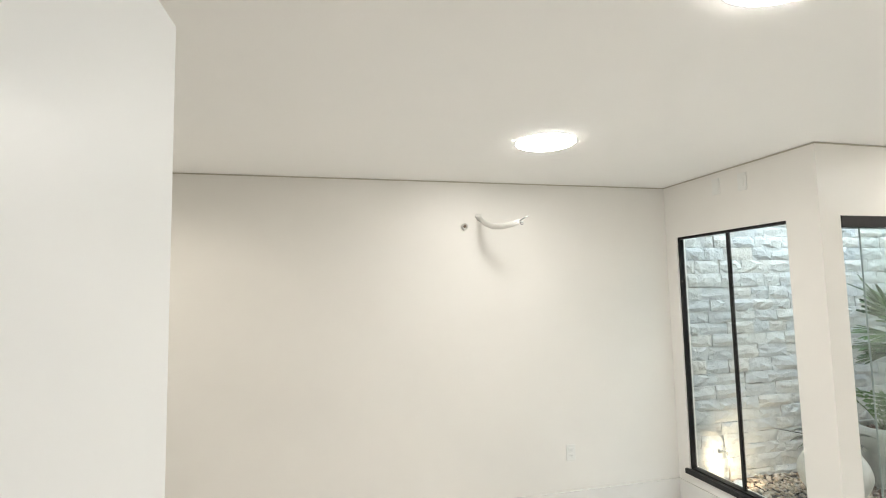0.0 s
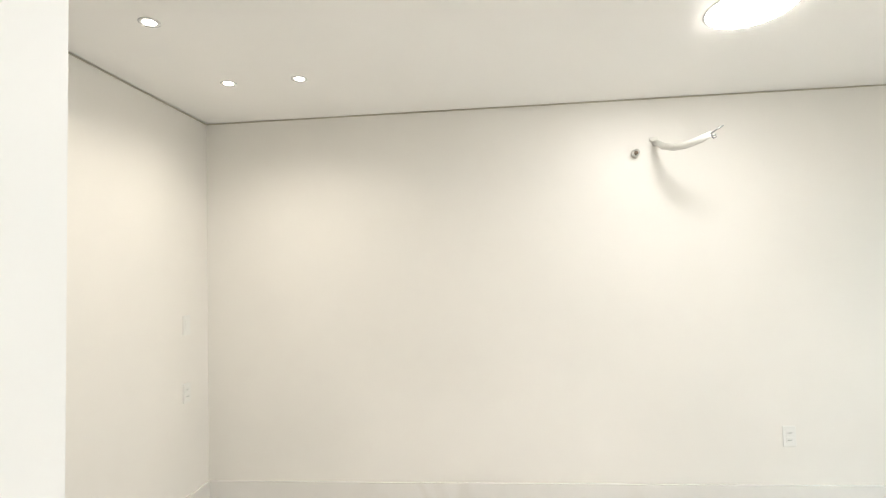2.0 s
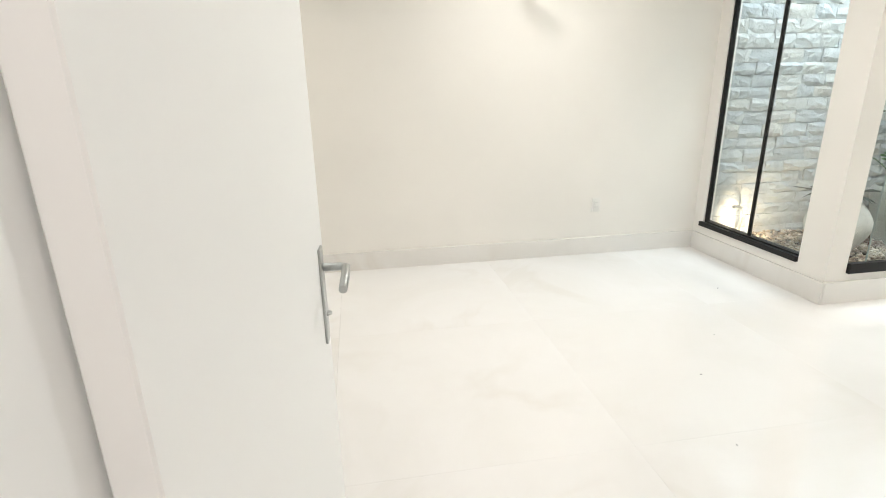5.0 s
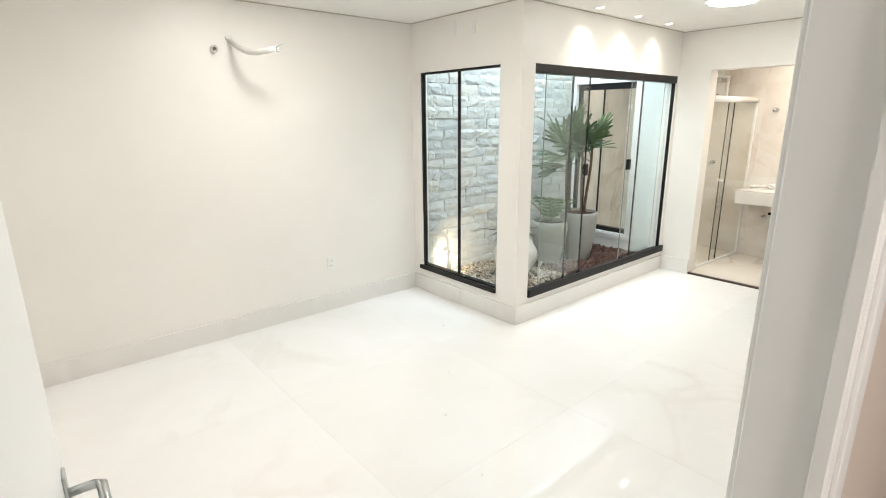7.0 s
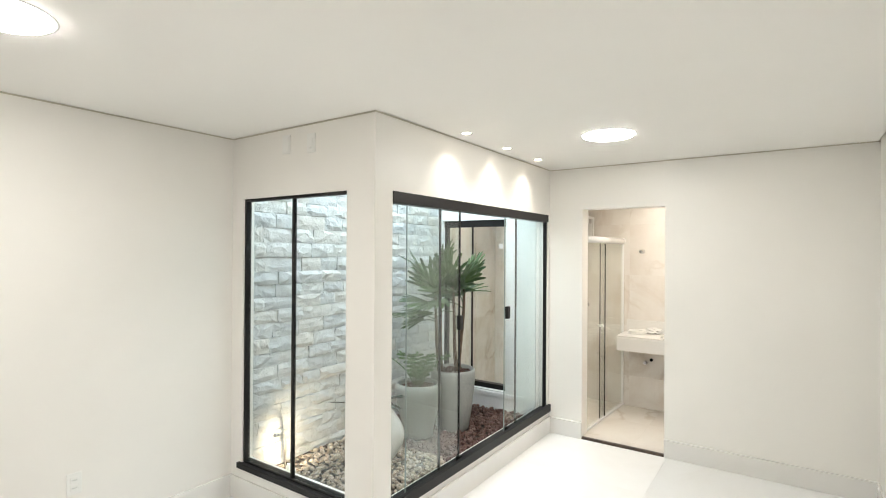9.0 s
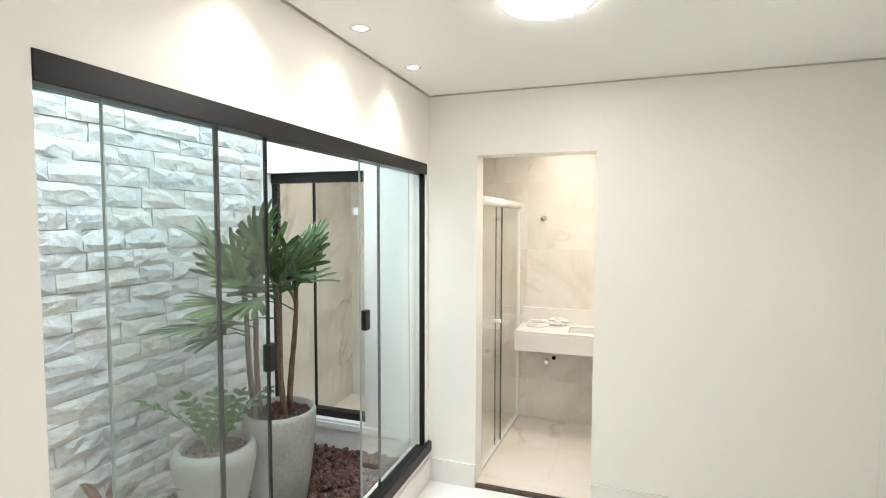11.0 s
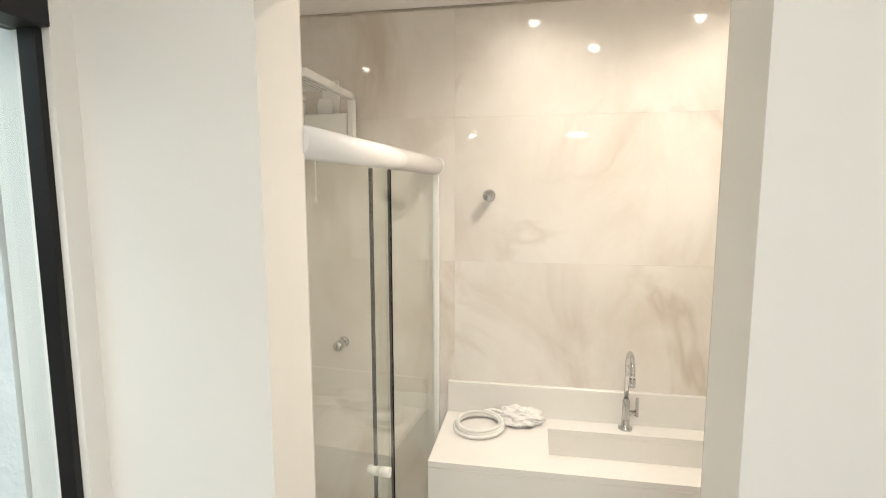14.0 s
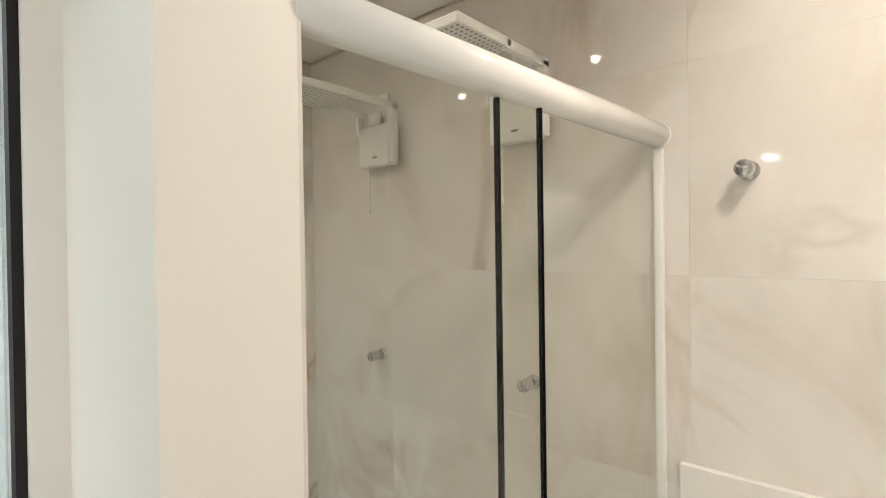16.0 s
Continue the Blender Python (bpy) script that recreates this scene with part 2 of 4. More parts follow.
def foliage(name, dark, light, rough=0.38):
    m = material(name, dark, rough)
    g = m.node_tree.nodes.new("ShaderNodeNewGeometry")
    tone = ramp(m, g.outputs["Random Per Island"], [(0.0, dark), (1.0, light)])
    streak = ramp(m, noisy(m, 40, 3), [(0.35, (0.75, 0.75, 0.75)), (0.65, (1, 1, 1))])
    put_in(m, "Base Color", mixed(m, 1.0, tone, streak, "MULTIPLY"))
    return m


M_PALM = foliage("palm_leaf", (0.035, 0.085, 0.035), (0.12, 0.20, 0.075))
M_ZAMIO = foliage("glossy_leaflet", (0.05, 0.13, 0.035), (0.14, 0.26, 0.08), 0.3)
M_BROM = foliage("reddish_rosette_leaf", (0.08, 0.05, 0.03), (0.20, 0.07, 0.05), 0.4)
M_BROMDARK = foliage("dark_rosette_leaf", (0.030, 0.045, 0.030), (0.07, 0.075, 0.05), 0.4)
M_FOIL = material("white_foil_sleeve", (0.80, 0.79, 0.75), 0.5)
bump(M_FOIL, noisy(M_FOIL, 90, 3), 0.4, 0.006)
M_BAG = material("clear_plastic_film", (0.95, 0.95, 0.94), 0.2, Transmission_Weight=0.2, IOR=1.2)


# ---- builders ----
def brick(bm, x0, x1, y0, y1, z0, z1):
    """A box added to bm."""
    return bmesh.ops.create_cube(bm, size=1, matrix=Matrix.Translation(((x0 + x1) / 2, (y0 + y1) / 2, (z0 + z1) / 2)) @ Matrix.Diagonal((x1 - x0, y1 - y0, z1 - z0, 1)))["verts"]


def box(x0, x1, y0, y1, z0, z1, bevel=0.0, segments=2):
    bm = bmesh.new()
    brick(bm, x0, x1, y0, y1, z0, z1)
    if bevel:
        bmesh.ops.bevel(bm, geom=bm.edges[:], offset=bevel, segments=segments, profile=0.5, affect="EDGES")
    return bm


def ring_slab(x0, x1, y0, y1, u0, u1, v0, v1, z0, z1):
    """A slab with a rectangular hole, in one piece."""
    bm = bmesh.new()
    xs, ys = (x0, u0, u1, x1), (y0, v0, v1, y1)
    grid = [[[bm.verts.new((x, y, z)) for z in (z0, z1)] for y in ys] for x in xs]
    solid = lambda i, j: 0 <= i < 3 and 0 <= j < 3 and (i, j) != (1, 1)
    for i in range(3):
        for j in range(3):
            if not solid(i, j):
                continue
            c = (grid[i][j], grid[i + 1][j], grid[i + 1][j + 1], grid[i][j + 1])
            bm.faces.new([v[1] for v in c])
            bm.faces.new([v[0] for v in c][::-1])
            for k, (di, dj) in enumerate(((0, -1), (1, 0), (0, 1), (-1, 0))):
                if not solid(i + di, j + dj):
                    a, b = c[k], c[(k + 1) % 4]
                    bm.faces.new((a[0], b[0], b[1], a[1]))
    bmesh.ops.recalc_face_normals(bm, faces=bm.faces[:])
    return bm


def pierced(axis, a0, a1, z0, z1, u0, u1, v0, v1, d0, d1):
    """An upright wall with one opening, in one piece. axis: 'x' or 'y', the way it runs; d0, d1: its faces."""
    bm = ring_slab(a0, a1, z0, z1, u0, u1, v0, v1, d0, d1)
    for v in bm.verts:
        a, z, d = v.co
        v.co = (a, d, z) if axis == "x" else (d, a, z)
    bmesh.ops.recalc_face_normals(bm, faces=bm.faces[:])
    return bm


def boxes(*all_boxes):
    bm = bmesh.new()
    for b in all_boxes:
        brick(bm, *b)
    return bm


def tube(points, radius, sides=10, cap=True):
    """A tube along points; radius may be a list."""
    bm = bmesh.new()
    pts = [Vector(p) for p in points]
    rad = radius if isinstance(radius, (list, tuple)) else [radius] * len(pts)
    rings, side = [], None
    for i, p in enumerate(pts):
        d = (pts[min(i + 1, len(pts) - 1)] - pts[max(i - 1, 0)]).normalized()
        if side is None:
            side = d.orthogonal().normalized()
        side = (side - d * side.dot(d)).normalized()
        up = d.cross(side)
        rings.append([bm.verts.new(p + rad[i] * (math.cos(a) * side + math.sin(a) * up)) for a in (2 * math.pi * k / sides for k in range(sides))])
    for a, b in zip(rings, rings[1:]):
        for k in range(sides):
            f = bm.faces.new((a[k], a[(k + 1) % sides], b[(k + 1) % sides], b[k]))
            f.smooth = True
    if cap:
        bm.faces.new(rings[0][::-1])
        bm.faces.new(rings[-1])
    bmesh.ops.recalc_face_normals(bm, faces=bm.faces[:])
    return bm


def turned(profile, sides=40, center=(0, 0, 0)):
    """A body of revolution from (radius, height) pairs."""
    bm = bmesh.new()
    rings = []
    for r, z in profile:
        if r < 1e-5:
            rings.append([bm.verts.new((center[0], center[1], center[2] + z))])
        else:
            rings.append([bm.verts.new((center[0] + r * math.cos(2 * math.pi * k / sides), center[1] + r * math.sin(2 * math.pi * k / sides), center[2] + z)) for k in range(sides)])
    for a, b in zip(rings, rings[1:]):
        for k in range(sides):
            q = [a[k % len(a)], a[(k + 1) % len(a)], b[(k + 1) % len(b)], b[k % len(b)]]
            q = list(dict.fromkeys(q))
            if len(q) > 2:
                bm.faces.new(q).smooth = True
    bmesh.ops.recalc_face_normals(bm, faces=bm.faces[:])
    return bm


def mesh_object(name, bm, mat):
    me = bpy.data.meshes.new(name)
    bm.to_mesh(me)
    bm.free()
    me.materials.append(mat)
    return new(name, me)


def part(name, bm, mat, parent, label=""):
    ob = mesh_object(name, bm, mat)
    ob.parent = parent
    ob.matrix_parent_inverse = parent.matrix_basis.inverted()
    return tagged(ob, label)


def thing(name, at, label, category, group=""):
    ob = new(name)
    ob.empty_display_size = 0.1
    ob.matrix_basis = Matrix.Translation(at)
    return tagged(ob, label, category, group)


def structure(name, bm, mat, label=""):
    return tagged(mesh_object(name, bm, mat), label, kind="structure")



# ---- large structure ----
XW, XE, YN, YS, H = -4.54, 2.475, 1.34, -2.41, 2.50     # the bedroom's inner faces and ceiling
XB, YB0, YB1, HB = 3.72, -1.55, 1.27, 2.44             # the bathroom's far, side faces and ceiling
TE = 0.15                                              # thickness of the wall to the bathroom
WT = 0.09                                              # thickness of the wall to the corridor
TOP = 3.5                                              # parapet round the light well
GZ = 0.13                                              # planting level in the light well

structure("floor", box(XW - 0.15, XE, YS - 2.2, YN + 0.15, -0.15, -0.012), M_GROUT, "pale grout bed under polished floor tiles")
structure("wall_north", box(XW - 0.15, 0.0, YN, YN + 0.15, 0, 2.7), M_WALL, "smooth cream painted bedroom wall")
structure("wall_west", box(XW - 0.15, XW, YS + WT, YN, 0, 2.7), M_WALL, "smooth cream painted bedroom wall")
DX0, DX1, DZ = -3.105, -2.330, 2.10                      # clear opening of the bedroom door
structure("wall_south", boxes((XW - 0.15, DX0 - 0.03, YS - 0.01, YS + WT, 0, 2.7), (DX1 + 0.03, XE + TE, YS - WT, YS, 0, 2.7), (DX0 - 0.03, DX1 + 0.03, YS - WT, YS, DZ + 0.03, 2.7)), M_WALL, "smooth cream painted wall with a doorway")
# thin skin carrying the browner colour; the shade is in the paint
structure("wall_south_outer", boxes((XW, DX0 - 0.03, YS - 0.014, YS - 0.0102, 0, H), (DX1 + 0.03, XE, YS - WT - 0.004, YS - WT - 0.0002, 0, H)), M_WALL_SHADED, "corridor side of the bedroom wall, dim light put into its beige")
BY0, BY1, BZ = -1.028, -0.318, 2.115                     # bathroom doorway
SY0, SY1, SZ0, SZ1 = 0.47, 1.255, 0.30, 2.05           # opening between light well and shower
structure("wall_east", pierced("y", YS, 0.06, -0.1, 2.7, BY0, BY1, -0.03, BZ, XE, XE + TE), M_WALL, "smooth cream painted wall with a bare doorway")
structure("wall_well_east", pierced("y", 0.06, YN, -0.1, TOP, SY0, SY1, SZ0, SZ1, XE, XE + TE), M_PLASTER, "rough white plastered wall of the light well")
structure("wall_well_north", box(0.0, XB + 0.13, YN, YN + 0.15, 0, TOP), M_MORTAR, "mortar bed behind the stone cladding")
W1Y0, W1Y1, W1Z0, W1Z1 = 0.22, 1.215, 0.245, 2.07
structure("wall_well_west", pierced("y", 0, YN, -0.1, TOP, W1Y0, W1Y1 + 0.05, W1Z0, W1Z1, 0, 0.12), M_WALL, "smooth cream painted wall with a window")
structure("trim_window", box(0.0, 0.012, W1Y1, W1Y1 + 0.05, W1Z0, W1Z1), M_WALL, "narrow cream plaster strip beside the window")
W2X0, W2X1, W2Z0, W2Z1 = 0.15, 2.432, 0.215, 2.07
structure("wall_well_south", pierced("x", 0.12, XE, -0.1, TOP, W2X0, W2X1, W2Z0, W2Z1, 0, 0.12), M_WALL, "smooth cream painted wall with a wide window")
structure("pier_well", box(2.425, 2.466, 0.124, 0.20, GZ, TOP), M_PLASTER, "rough trowelled white plaster edge")
structure("ceiling", boxes((XW + 0.012, -0.012, YS + 0.012, YN - 0.012, H, H + 0.03), (-0.012, XE - 0.012, YS + 0.012, -0.012, H, H + 0.03)), M_CEIL, "flat white plasterboard ceiling with a shadow gap")
# slab closing the gap; its dark colour gives the gap's shade
structure("ceiling_gap_backing", boxes((XW, 0, YS, YN, H + 0.034, H + 0.2), (0, XE, YS, 0, H + 0.034, H + 0.2)), M_GAPSHADE, "slab over the ceiling gap, coloured dark as its shade")

# tan strip along the ceiling's edge; its colour draws the recess's line of shade
PZ = H - 0.007
structure("trim_gap_line", boxes((XW, 0, YN - 0.004, YN + 0.004, PZ, H), (XW - 0.004, XW + 0.004, YS + WT, YN - 0.005, PZ, H), (-0.004, 0.004, -0.004, YN - 0.005, PZ, H), (0.005, XE - 0.005, -0.004, 0.004, PZ, H), (XE - 0.004, XE + 0.004, YS, -0.005, PZ, H)), M_GAPLINE, "thin beige strip colouring in the shade line of the ceiling gap")
structure("trim_bath_gap_line", boxes((XB - 0.004, XB + 0.004, YB0, YB1, HB - 0.008, HB), (XE + TE, XB - 0.005, YB1 - 0.004, YB1 + 0.004, HB - 0.008, HB)), M_GAPLINE, "thin beige strip colouring in the shade line of the bathroom ceiling gap")

# bathroom shell
structure("bath_wall_east", box(XB + 0.012, XB + 0.14, YB0 - 0.13, YN - 0.002, 0, 2.7), M_GROUT, "grout bed of the bathroom wall")
structure("bath_wall_north", box(XE + TE, XB + 0.012, YB1 + 0.012, YN - 0.002, 0, 2.7), M_GROUT, "grout bed of the shower wall")
structure("bath_wall_south", box(XE + TE, XB + 0.012, YB0 - 0.13, YB0 - 0.012, 0, 2.7), M_GROUT, "grout bed of the bathroom wall")
structure("bath_floor", box(XE + 0.03, XB + 0.012, YB0 - 0.012, YB1 + 0.012, -0.15, 0.006), M_GROUT, "grout bed under the bathroom floor")
structure("bath_ceiling", box(XE + TE + 0.012, XB - 0.010, YB0 + 0.012, YB1 - 0.012, HB, HB + 0.03), M_CEIL, "flat white bathroom ceiling with a shadow gap")
# same dark-coloured backing, painted as shade, over the bathroom's gap
structure("bath_ceiling_gap_backing", box(XE + TE, XB + 0.012, YB0 - 0.012, YB1 + 0.012, HB + 0.034, HB + 0.2), M_GAPSHADE, "slab over the bathroom ceiling gap, coloured dark as its shade")
structure("threshold", box(XE - 0.004, XE + 0.028, BY0, BY1, -0.012, 0.02, 0.003), M_THRESHOLD, "dark stone threshold strip at the bathroom doorway")

# corridor outside the bedroom: unseen walls and ceiling, added to bounce light
structure("corridor_wall_south", box(XW - 0.15, XE + TE, YS - 2.2, YS - 2.05, 0, 2.7), M_WALL_SHADED, "unseen plain corridor wall in shaded beige")
structure("corridor_wall_west", box(XW - 0.15, XW, YS - 2.05, YS - 0.01, 0, 2.7), M_WALL_SHADED, "unseen plain corridor wall in shaded beige")
structure("corridor_wall_east", box(XE, XE + TE, YS - 2.05, YS - WT, 0, 2.7), M_WALL_SHADED, "unseen plain corridor wall in shaded beige")
structure("corridor_ceiling", box(XW, XE, YS - 2.05, YS - WT, H, H + 0.1), M_CEIL, "unseen flat white corridor ceiling")

# ground round the house
structure("ground", boxes((-400, 400, -400, YS - 2.25, -0.5, -0.3), (-400, 400, YN + 0.2, 400, -0.5, -0.3)), M_SOIL, "bare earth round the house")
structure("well_floor", box(0.12, XE, 0.12, YN, -0.1, GZ - 0.03), M_SOIL, "dark soil of the light well")


# ---- skirting ----
def skirting(name, x0, x1, y0, y1, h=0.15):
    if x1 - x0 < y1 - y0:                      # let into the plaster behind it
        x0, x1 = x0 - 0.003, x1 + 0.003
    else:
        y0, y1 = y0 - 0.003, y1 + 0.003
    structure(name, box(x0, x1, y0, y1, 0.0005, h), M_SKIRT, "pale grey porcelain skirting")


skirting("baseboard_north", XW, -0.012, YN - 0.012, YN)
skirting("baseboard_west", XW, XW + 0.012, YS + WT, YN - 0.012)
skirting("baseboard_well_west", -0.012, 0, -0.012, YN, 0.15)
skirting("baseboard_well_south", 0, XE - 0.012, -0.012, 0, 0.15)
skirting("baseboard_east", XE - 0.012, XE, YS, BY0 - 0.001)
skirting("baseboard_east_2", XE - 0.012, XE, BY1 + 0.001, -0.001)
skirting("baseboard_south", XW + 0.012, DX0 - 0.10, YS + WT, YS + WT + 0.012)
skirting("baseboard_south_2", DX1 + 0.095, XE - 0.012, YS, YS + 0.012)


# ---- bedroom door ----
def door_frame():
    t = tagged(thing("door_frame", (DX0, YS - WT, 0), "white lacquered wooden door frame with flat architraves", "door frame"), kind="structure")
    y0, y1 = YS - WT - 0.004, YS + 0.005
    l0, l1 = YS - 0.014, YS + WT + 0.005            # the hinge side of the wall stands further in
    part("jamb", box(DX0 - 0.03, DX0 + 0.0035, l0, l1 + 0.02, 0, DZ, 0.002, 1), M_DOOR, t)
    jamb = part("jamb", box(DX1, DX1 + 0.03, y0, y1, 0, DZ, 0.002, 1), M_DOOR, t)
    part("head", box(DX0 - 0.03, DX1 + 0.03, y0, y1, DZ, DZ + 0.03, 0.002, 1), M_DOOR, t)
    part("stop", box(DX1 - 0.010, DX1, y0 + 0.002, y0 + 0.020, 0, DZ, 0.002, 1), M_DOOR, t)
    part("stop", box(DX0, DX1, y0 + 0.012, y1 - 0.042, DZ - 0.012, DZ, 0.002, 1), M_DOOR, t)
    for a, b in ((l0 - 0.006, l0 + 0.004), (l1 - 0.004, l1 + 0.008)):
        part("architrave", box(DX0 - 0.074, DX0 - 0.014, a, b, 0, DZ + 0.07, 0.004), M_DOOR, t)
    for a, b in ((y0 - 0.006, y0 + 0.004), (y1 - 0.004, y1 + 0.008)):
        part("architrave", box(DX1 + 0.006, DX1 + 0.062, a, b, 0, DZ + 0.07, 0.004), M_DOOR, t)
        part("architrave", box(DX0 - 0.006, DX1 + 0.006, a, b, DZ + 0.008, DZ + 0.07, 0.004), M_DOOR, t)
    # strike plate with its two holes
    bm = bmesh.new()
    outline = []
    py, pz = y1 - 0.010, 1.0
    for k in range(24):
        a = 2 * math.pi * k / 24
        outline.append((0.0105 * math.cos(a), 0.0105 * math.sin(a) + (0.054 if math.sin(a) >= 0 else -0.054)))
    front = [bm.verts.new((DX1 - 0.0025, py + u, pz + v)) for u, v in outline]
    back = [bm.verts.new((DX1 + 0.001, py + u, pz + v)) for u, v in outline]
    bm.faces.new(front)
    for k in range(24):
        bm.faces.new((front[k], front[(k + 1) % 24], back[(k + 1) % 24], back[k]))
    bmesh.ops.recalc_face_normals(bm, faces=bm.faces[:])
    part("strike_plate", bm, M_STEEL, jamb, "brushed steel strike plate")
    part("strike_lip", box(DX1 - 0.005, DX1 - 0.002, py + 0.008, py + 0.016, pz + 0.020, pz + 0.052, 0.0015), M_STEEL, jamb)
    part("latch_hole", box(DX1 - 0.0045, DX1 - 0.003, py - 0.006, py + 0.007, pz + 0.018, pz + 0.046), M_DOOR, jamb, "pale latch hole")
    # raised block, not an opening; its near black is the bolt hole's shade
    part("bolt_hole", box(DX1 - 0.0045, DX1 - 0.003, py - 0.006, py + 0.006, pz - 0.048, pz - 0.014), M_HOLESHADE, jamb, "near-black block painted as the bolt hole's shade")
    part("screw", turned([(0, 0), (0.004, 0), (0.004, 0.002), (0, 0.003)], 10, (DX1 - 0.004, py, pz)), M_CHROME, jamb)
    return t


def door_leaf():
    """Built closed-side up along +Y from the hinge line, then turned to its open place."""
    L, T, HT = 0.83, 0.032, 2.09
    t = thing("door", (0, 0, 0), "white lacquered bedroom door standing open with a steel lever handle", "door")
    part("leaf", box(-T, 0, 0.004, L, 0.008, HT, 0.002, 1), M_DOOR, t)
    part("lock_face", box(-T / 2 - 0.011, -T / 2 + 0.011, L - 0.001, L + 0.0015, 0.86, 1.07, 0.0005, 1), M_STEEL, t, "brushed steel lock face")
    for side, x in ((1, 0.0),):
        plate = part("handle_plate", box(min(x, x + side * 0.006), max(x, x + side * 0.006), L - 0.082, L - 0.042, 0.845, 1.065, 0.0025), M_STEEL, t, "brushed steel handle plate")
        part("lever", tube([(x + side * 0.004, L - 0.062, 1.02), (x + side * 0.045, L - 0.062, 1.02), (x + side * 0.056, L - 0.07, 1.02), (x + side * 0.058, L - 0.12, 1.018), (x + side * 0.058, L - 0.185, 1.014)], [0.009, 0.009, 0.0095, 0.0095, 0.0085], 12), M_STEEL, plate, "brushed steel lever")
        part("keyhole", turned([(0, 0), (0.011, 0), (0.011, 0.004), (0, 0.004)], 14, (x + side * 0.006, L - 0.062, 0.91)), M_STEEL, plate)
    for z in (0.25, 0.92, 1.75):
        h = part("hinge", turned([(0, 0), (0.007, 0), (0.007, 0.09), (0, 0.09)], 12, (-T - 0.002, -0.006, z)), M_STEEL, t, "steel hinge")
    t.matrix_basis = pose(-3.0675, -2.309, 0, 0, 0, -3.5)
    return t


# ---- windows of the light well ----
def pane(name, bm, parent, mat=None, label=""):
    ob = part(name, bm, mat or M_GLASS, parent, label)
    ob.visible_shadow = False
    return ob


def handle_block(parent, x, y, z):
    part("handle", box(x - 0.022, x + 0.022, y - 0.012, y + 0.020, z - 0.05, z + 0.05, 0.004), M_BLACK, parent, "black pull handle on the pane")


def window_west():
    t = tagged(thing("window_1", (0.03, W1Y0, W1Z0), "fixed glass window in thin black aluminium frame", "window"), kind="structure")
    x0, x1 = 0.012, 0.05
    part("window_frame", boxes((x0, x1, W1Y0, W1Y1, W1Z1 - 0.018, W1Z1), (x0, x1, W1Y1 - 0.018, W1Y1, W1Z0 + 0.02, W1Z1 - 0.018)), M_BLACK, t)
    part("bottom_rail", box(x0, x1 + 0.02, W1Y0, W1Y1, W1Z0, W1Z0 + 0.022, 0.002, 1), M_BLACK, t)
    part("window_sill", box(-0.022, 0.012, W1Y0, W1Y1 + 0.03, W1Z0 - 0.026, W1Z0 + 0.012, 0.003), M_BLACK, t, "black aluminium sill")
    part("mullion", box(x0 + 0.008, x1 - 0.008, 0.708, 0.726, W1Z0 + 0.022, W1Z1 - 0.018), M_BLACK, t)
    pane("pane", box(0.026, 0.034, W1Y0, 0.708, W1Z0 + 0.022, W1Z1 - 0.018), t)
    pane("pane", box(0.026, 0.034, 0.726, W1Y1 - 0.018, W1Z0 + 0.022, W1Z1 - 0.018), t)
    return t


def window_south():
    t = tagged(thing("window_2", (W2X0, 0.03, W2Z0), "wide sliding glass window in black aluminium, drawn half open", "window"), kind="structure")
    part("top_rail", box(W2X0, W2X1, -0.004, 0.075, W2Z1 - 0.068, W2Z1, 0.003), M_BLACK, t, "deep black aluminium top rail")
    part("bottom_rail", box(W2X0, W2X1, 0.006, 0.075, W2Z0, W2Z0 + 0.03, 0.003), M_BLACK, t)
    part("window_sill", box(W2X0, W2X1 + 0.03, -0.024, 0.006, W2Z0 - 0.012, W2Z0 + 0.055, 0.004), M_BLACK, t, "black aluminium sill")
    part("jamb", box(W2X1 - 0.012, W2X1, 0.014, 0.046, W2Z0 + 0.03, W2Z1 - 0.068), M_BLACK, t)
    z0, z1 = W2Z0 + 0.03, W2Z1 - 0.068
    for a, b in ((W2X0, 0.711), (1.855, W2X1 - 0.014)):
        pane("fixed_pane", box(a, b, 0.050, 0.058, z0, z1), t)
    part("edge_profile", box(0.705, 0.717, 0.048, 0.060, z0, z1), M_BLACK, t, "black edge profile of the fixed pane")
    part("edge_profile", box(1.850, 1.862, 0.048, 0.060, z0, z1), M_BLACK, t, "black edge profile of the fixed pane")
    for a, b, hx, edge in ((0.318, 0.912, 0.922, 0.911), (1.598, 2.20, 1.650, 1.604)):
        p = pane("sliding_pane", box(a, b, 0.022, 0.030, z0, z1), t)
        part("pane_edge", box(a - 0.0035, a, 0.0215, 0.0305, z0, z1), M_GLASSEDGE, p, "grey-green ground glass edge")
        handle_block(p, hx, 0.022, 1.217)
        part("bottom_lock", box(hx - 0.020, hx + 0.020, 0.010, 0.040, z0, z0 + 0.035, 0.003), M_BLACK, p, "small black lock at the foot of the pane")
    part("edge_profile", box(0.908, 0.916, 0.020, 0.032, z0, z1), M_BLACK, t)
    return t


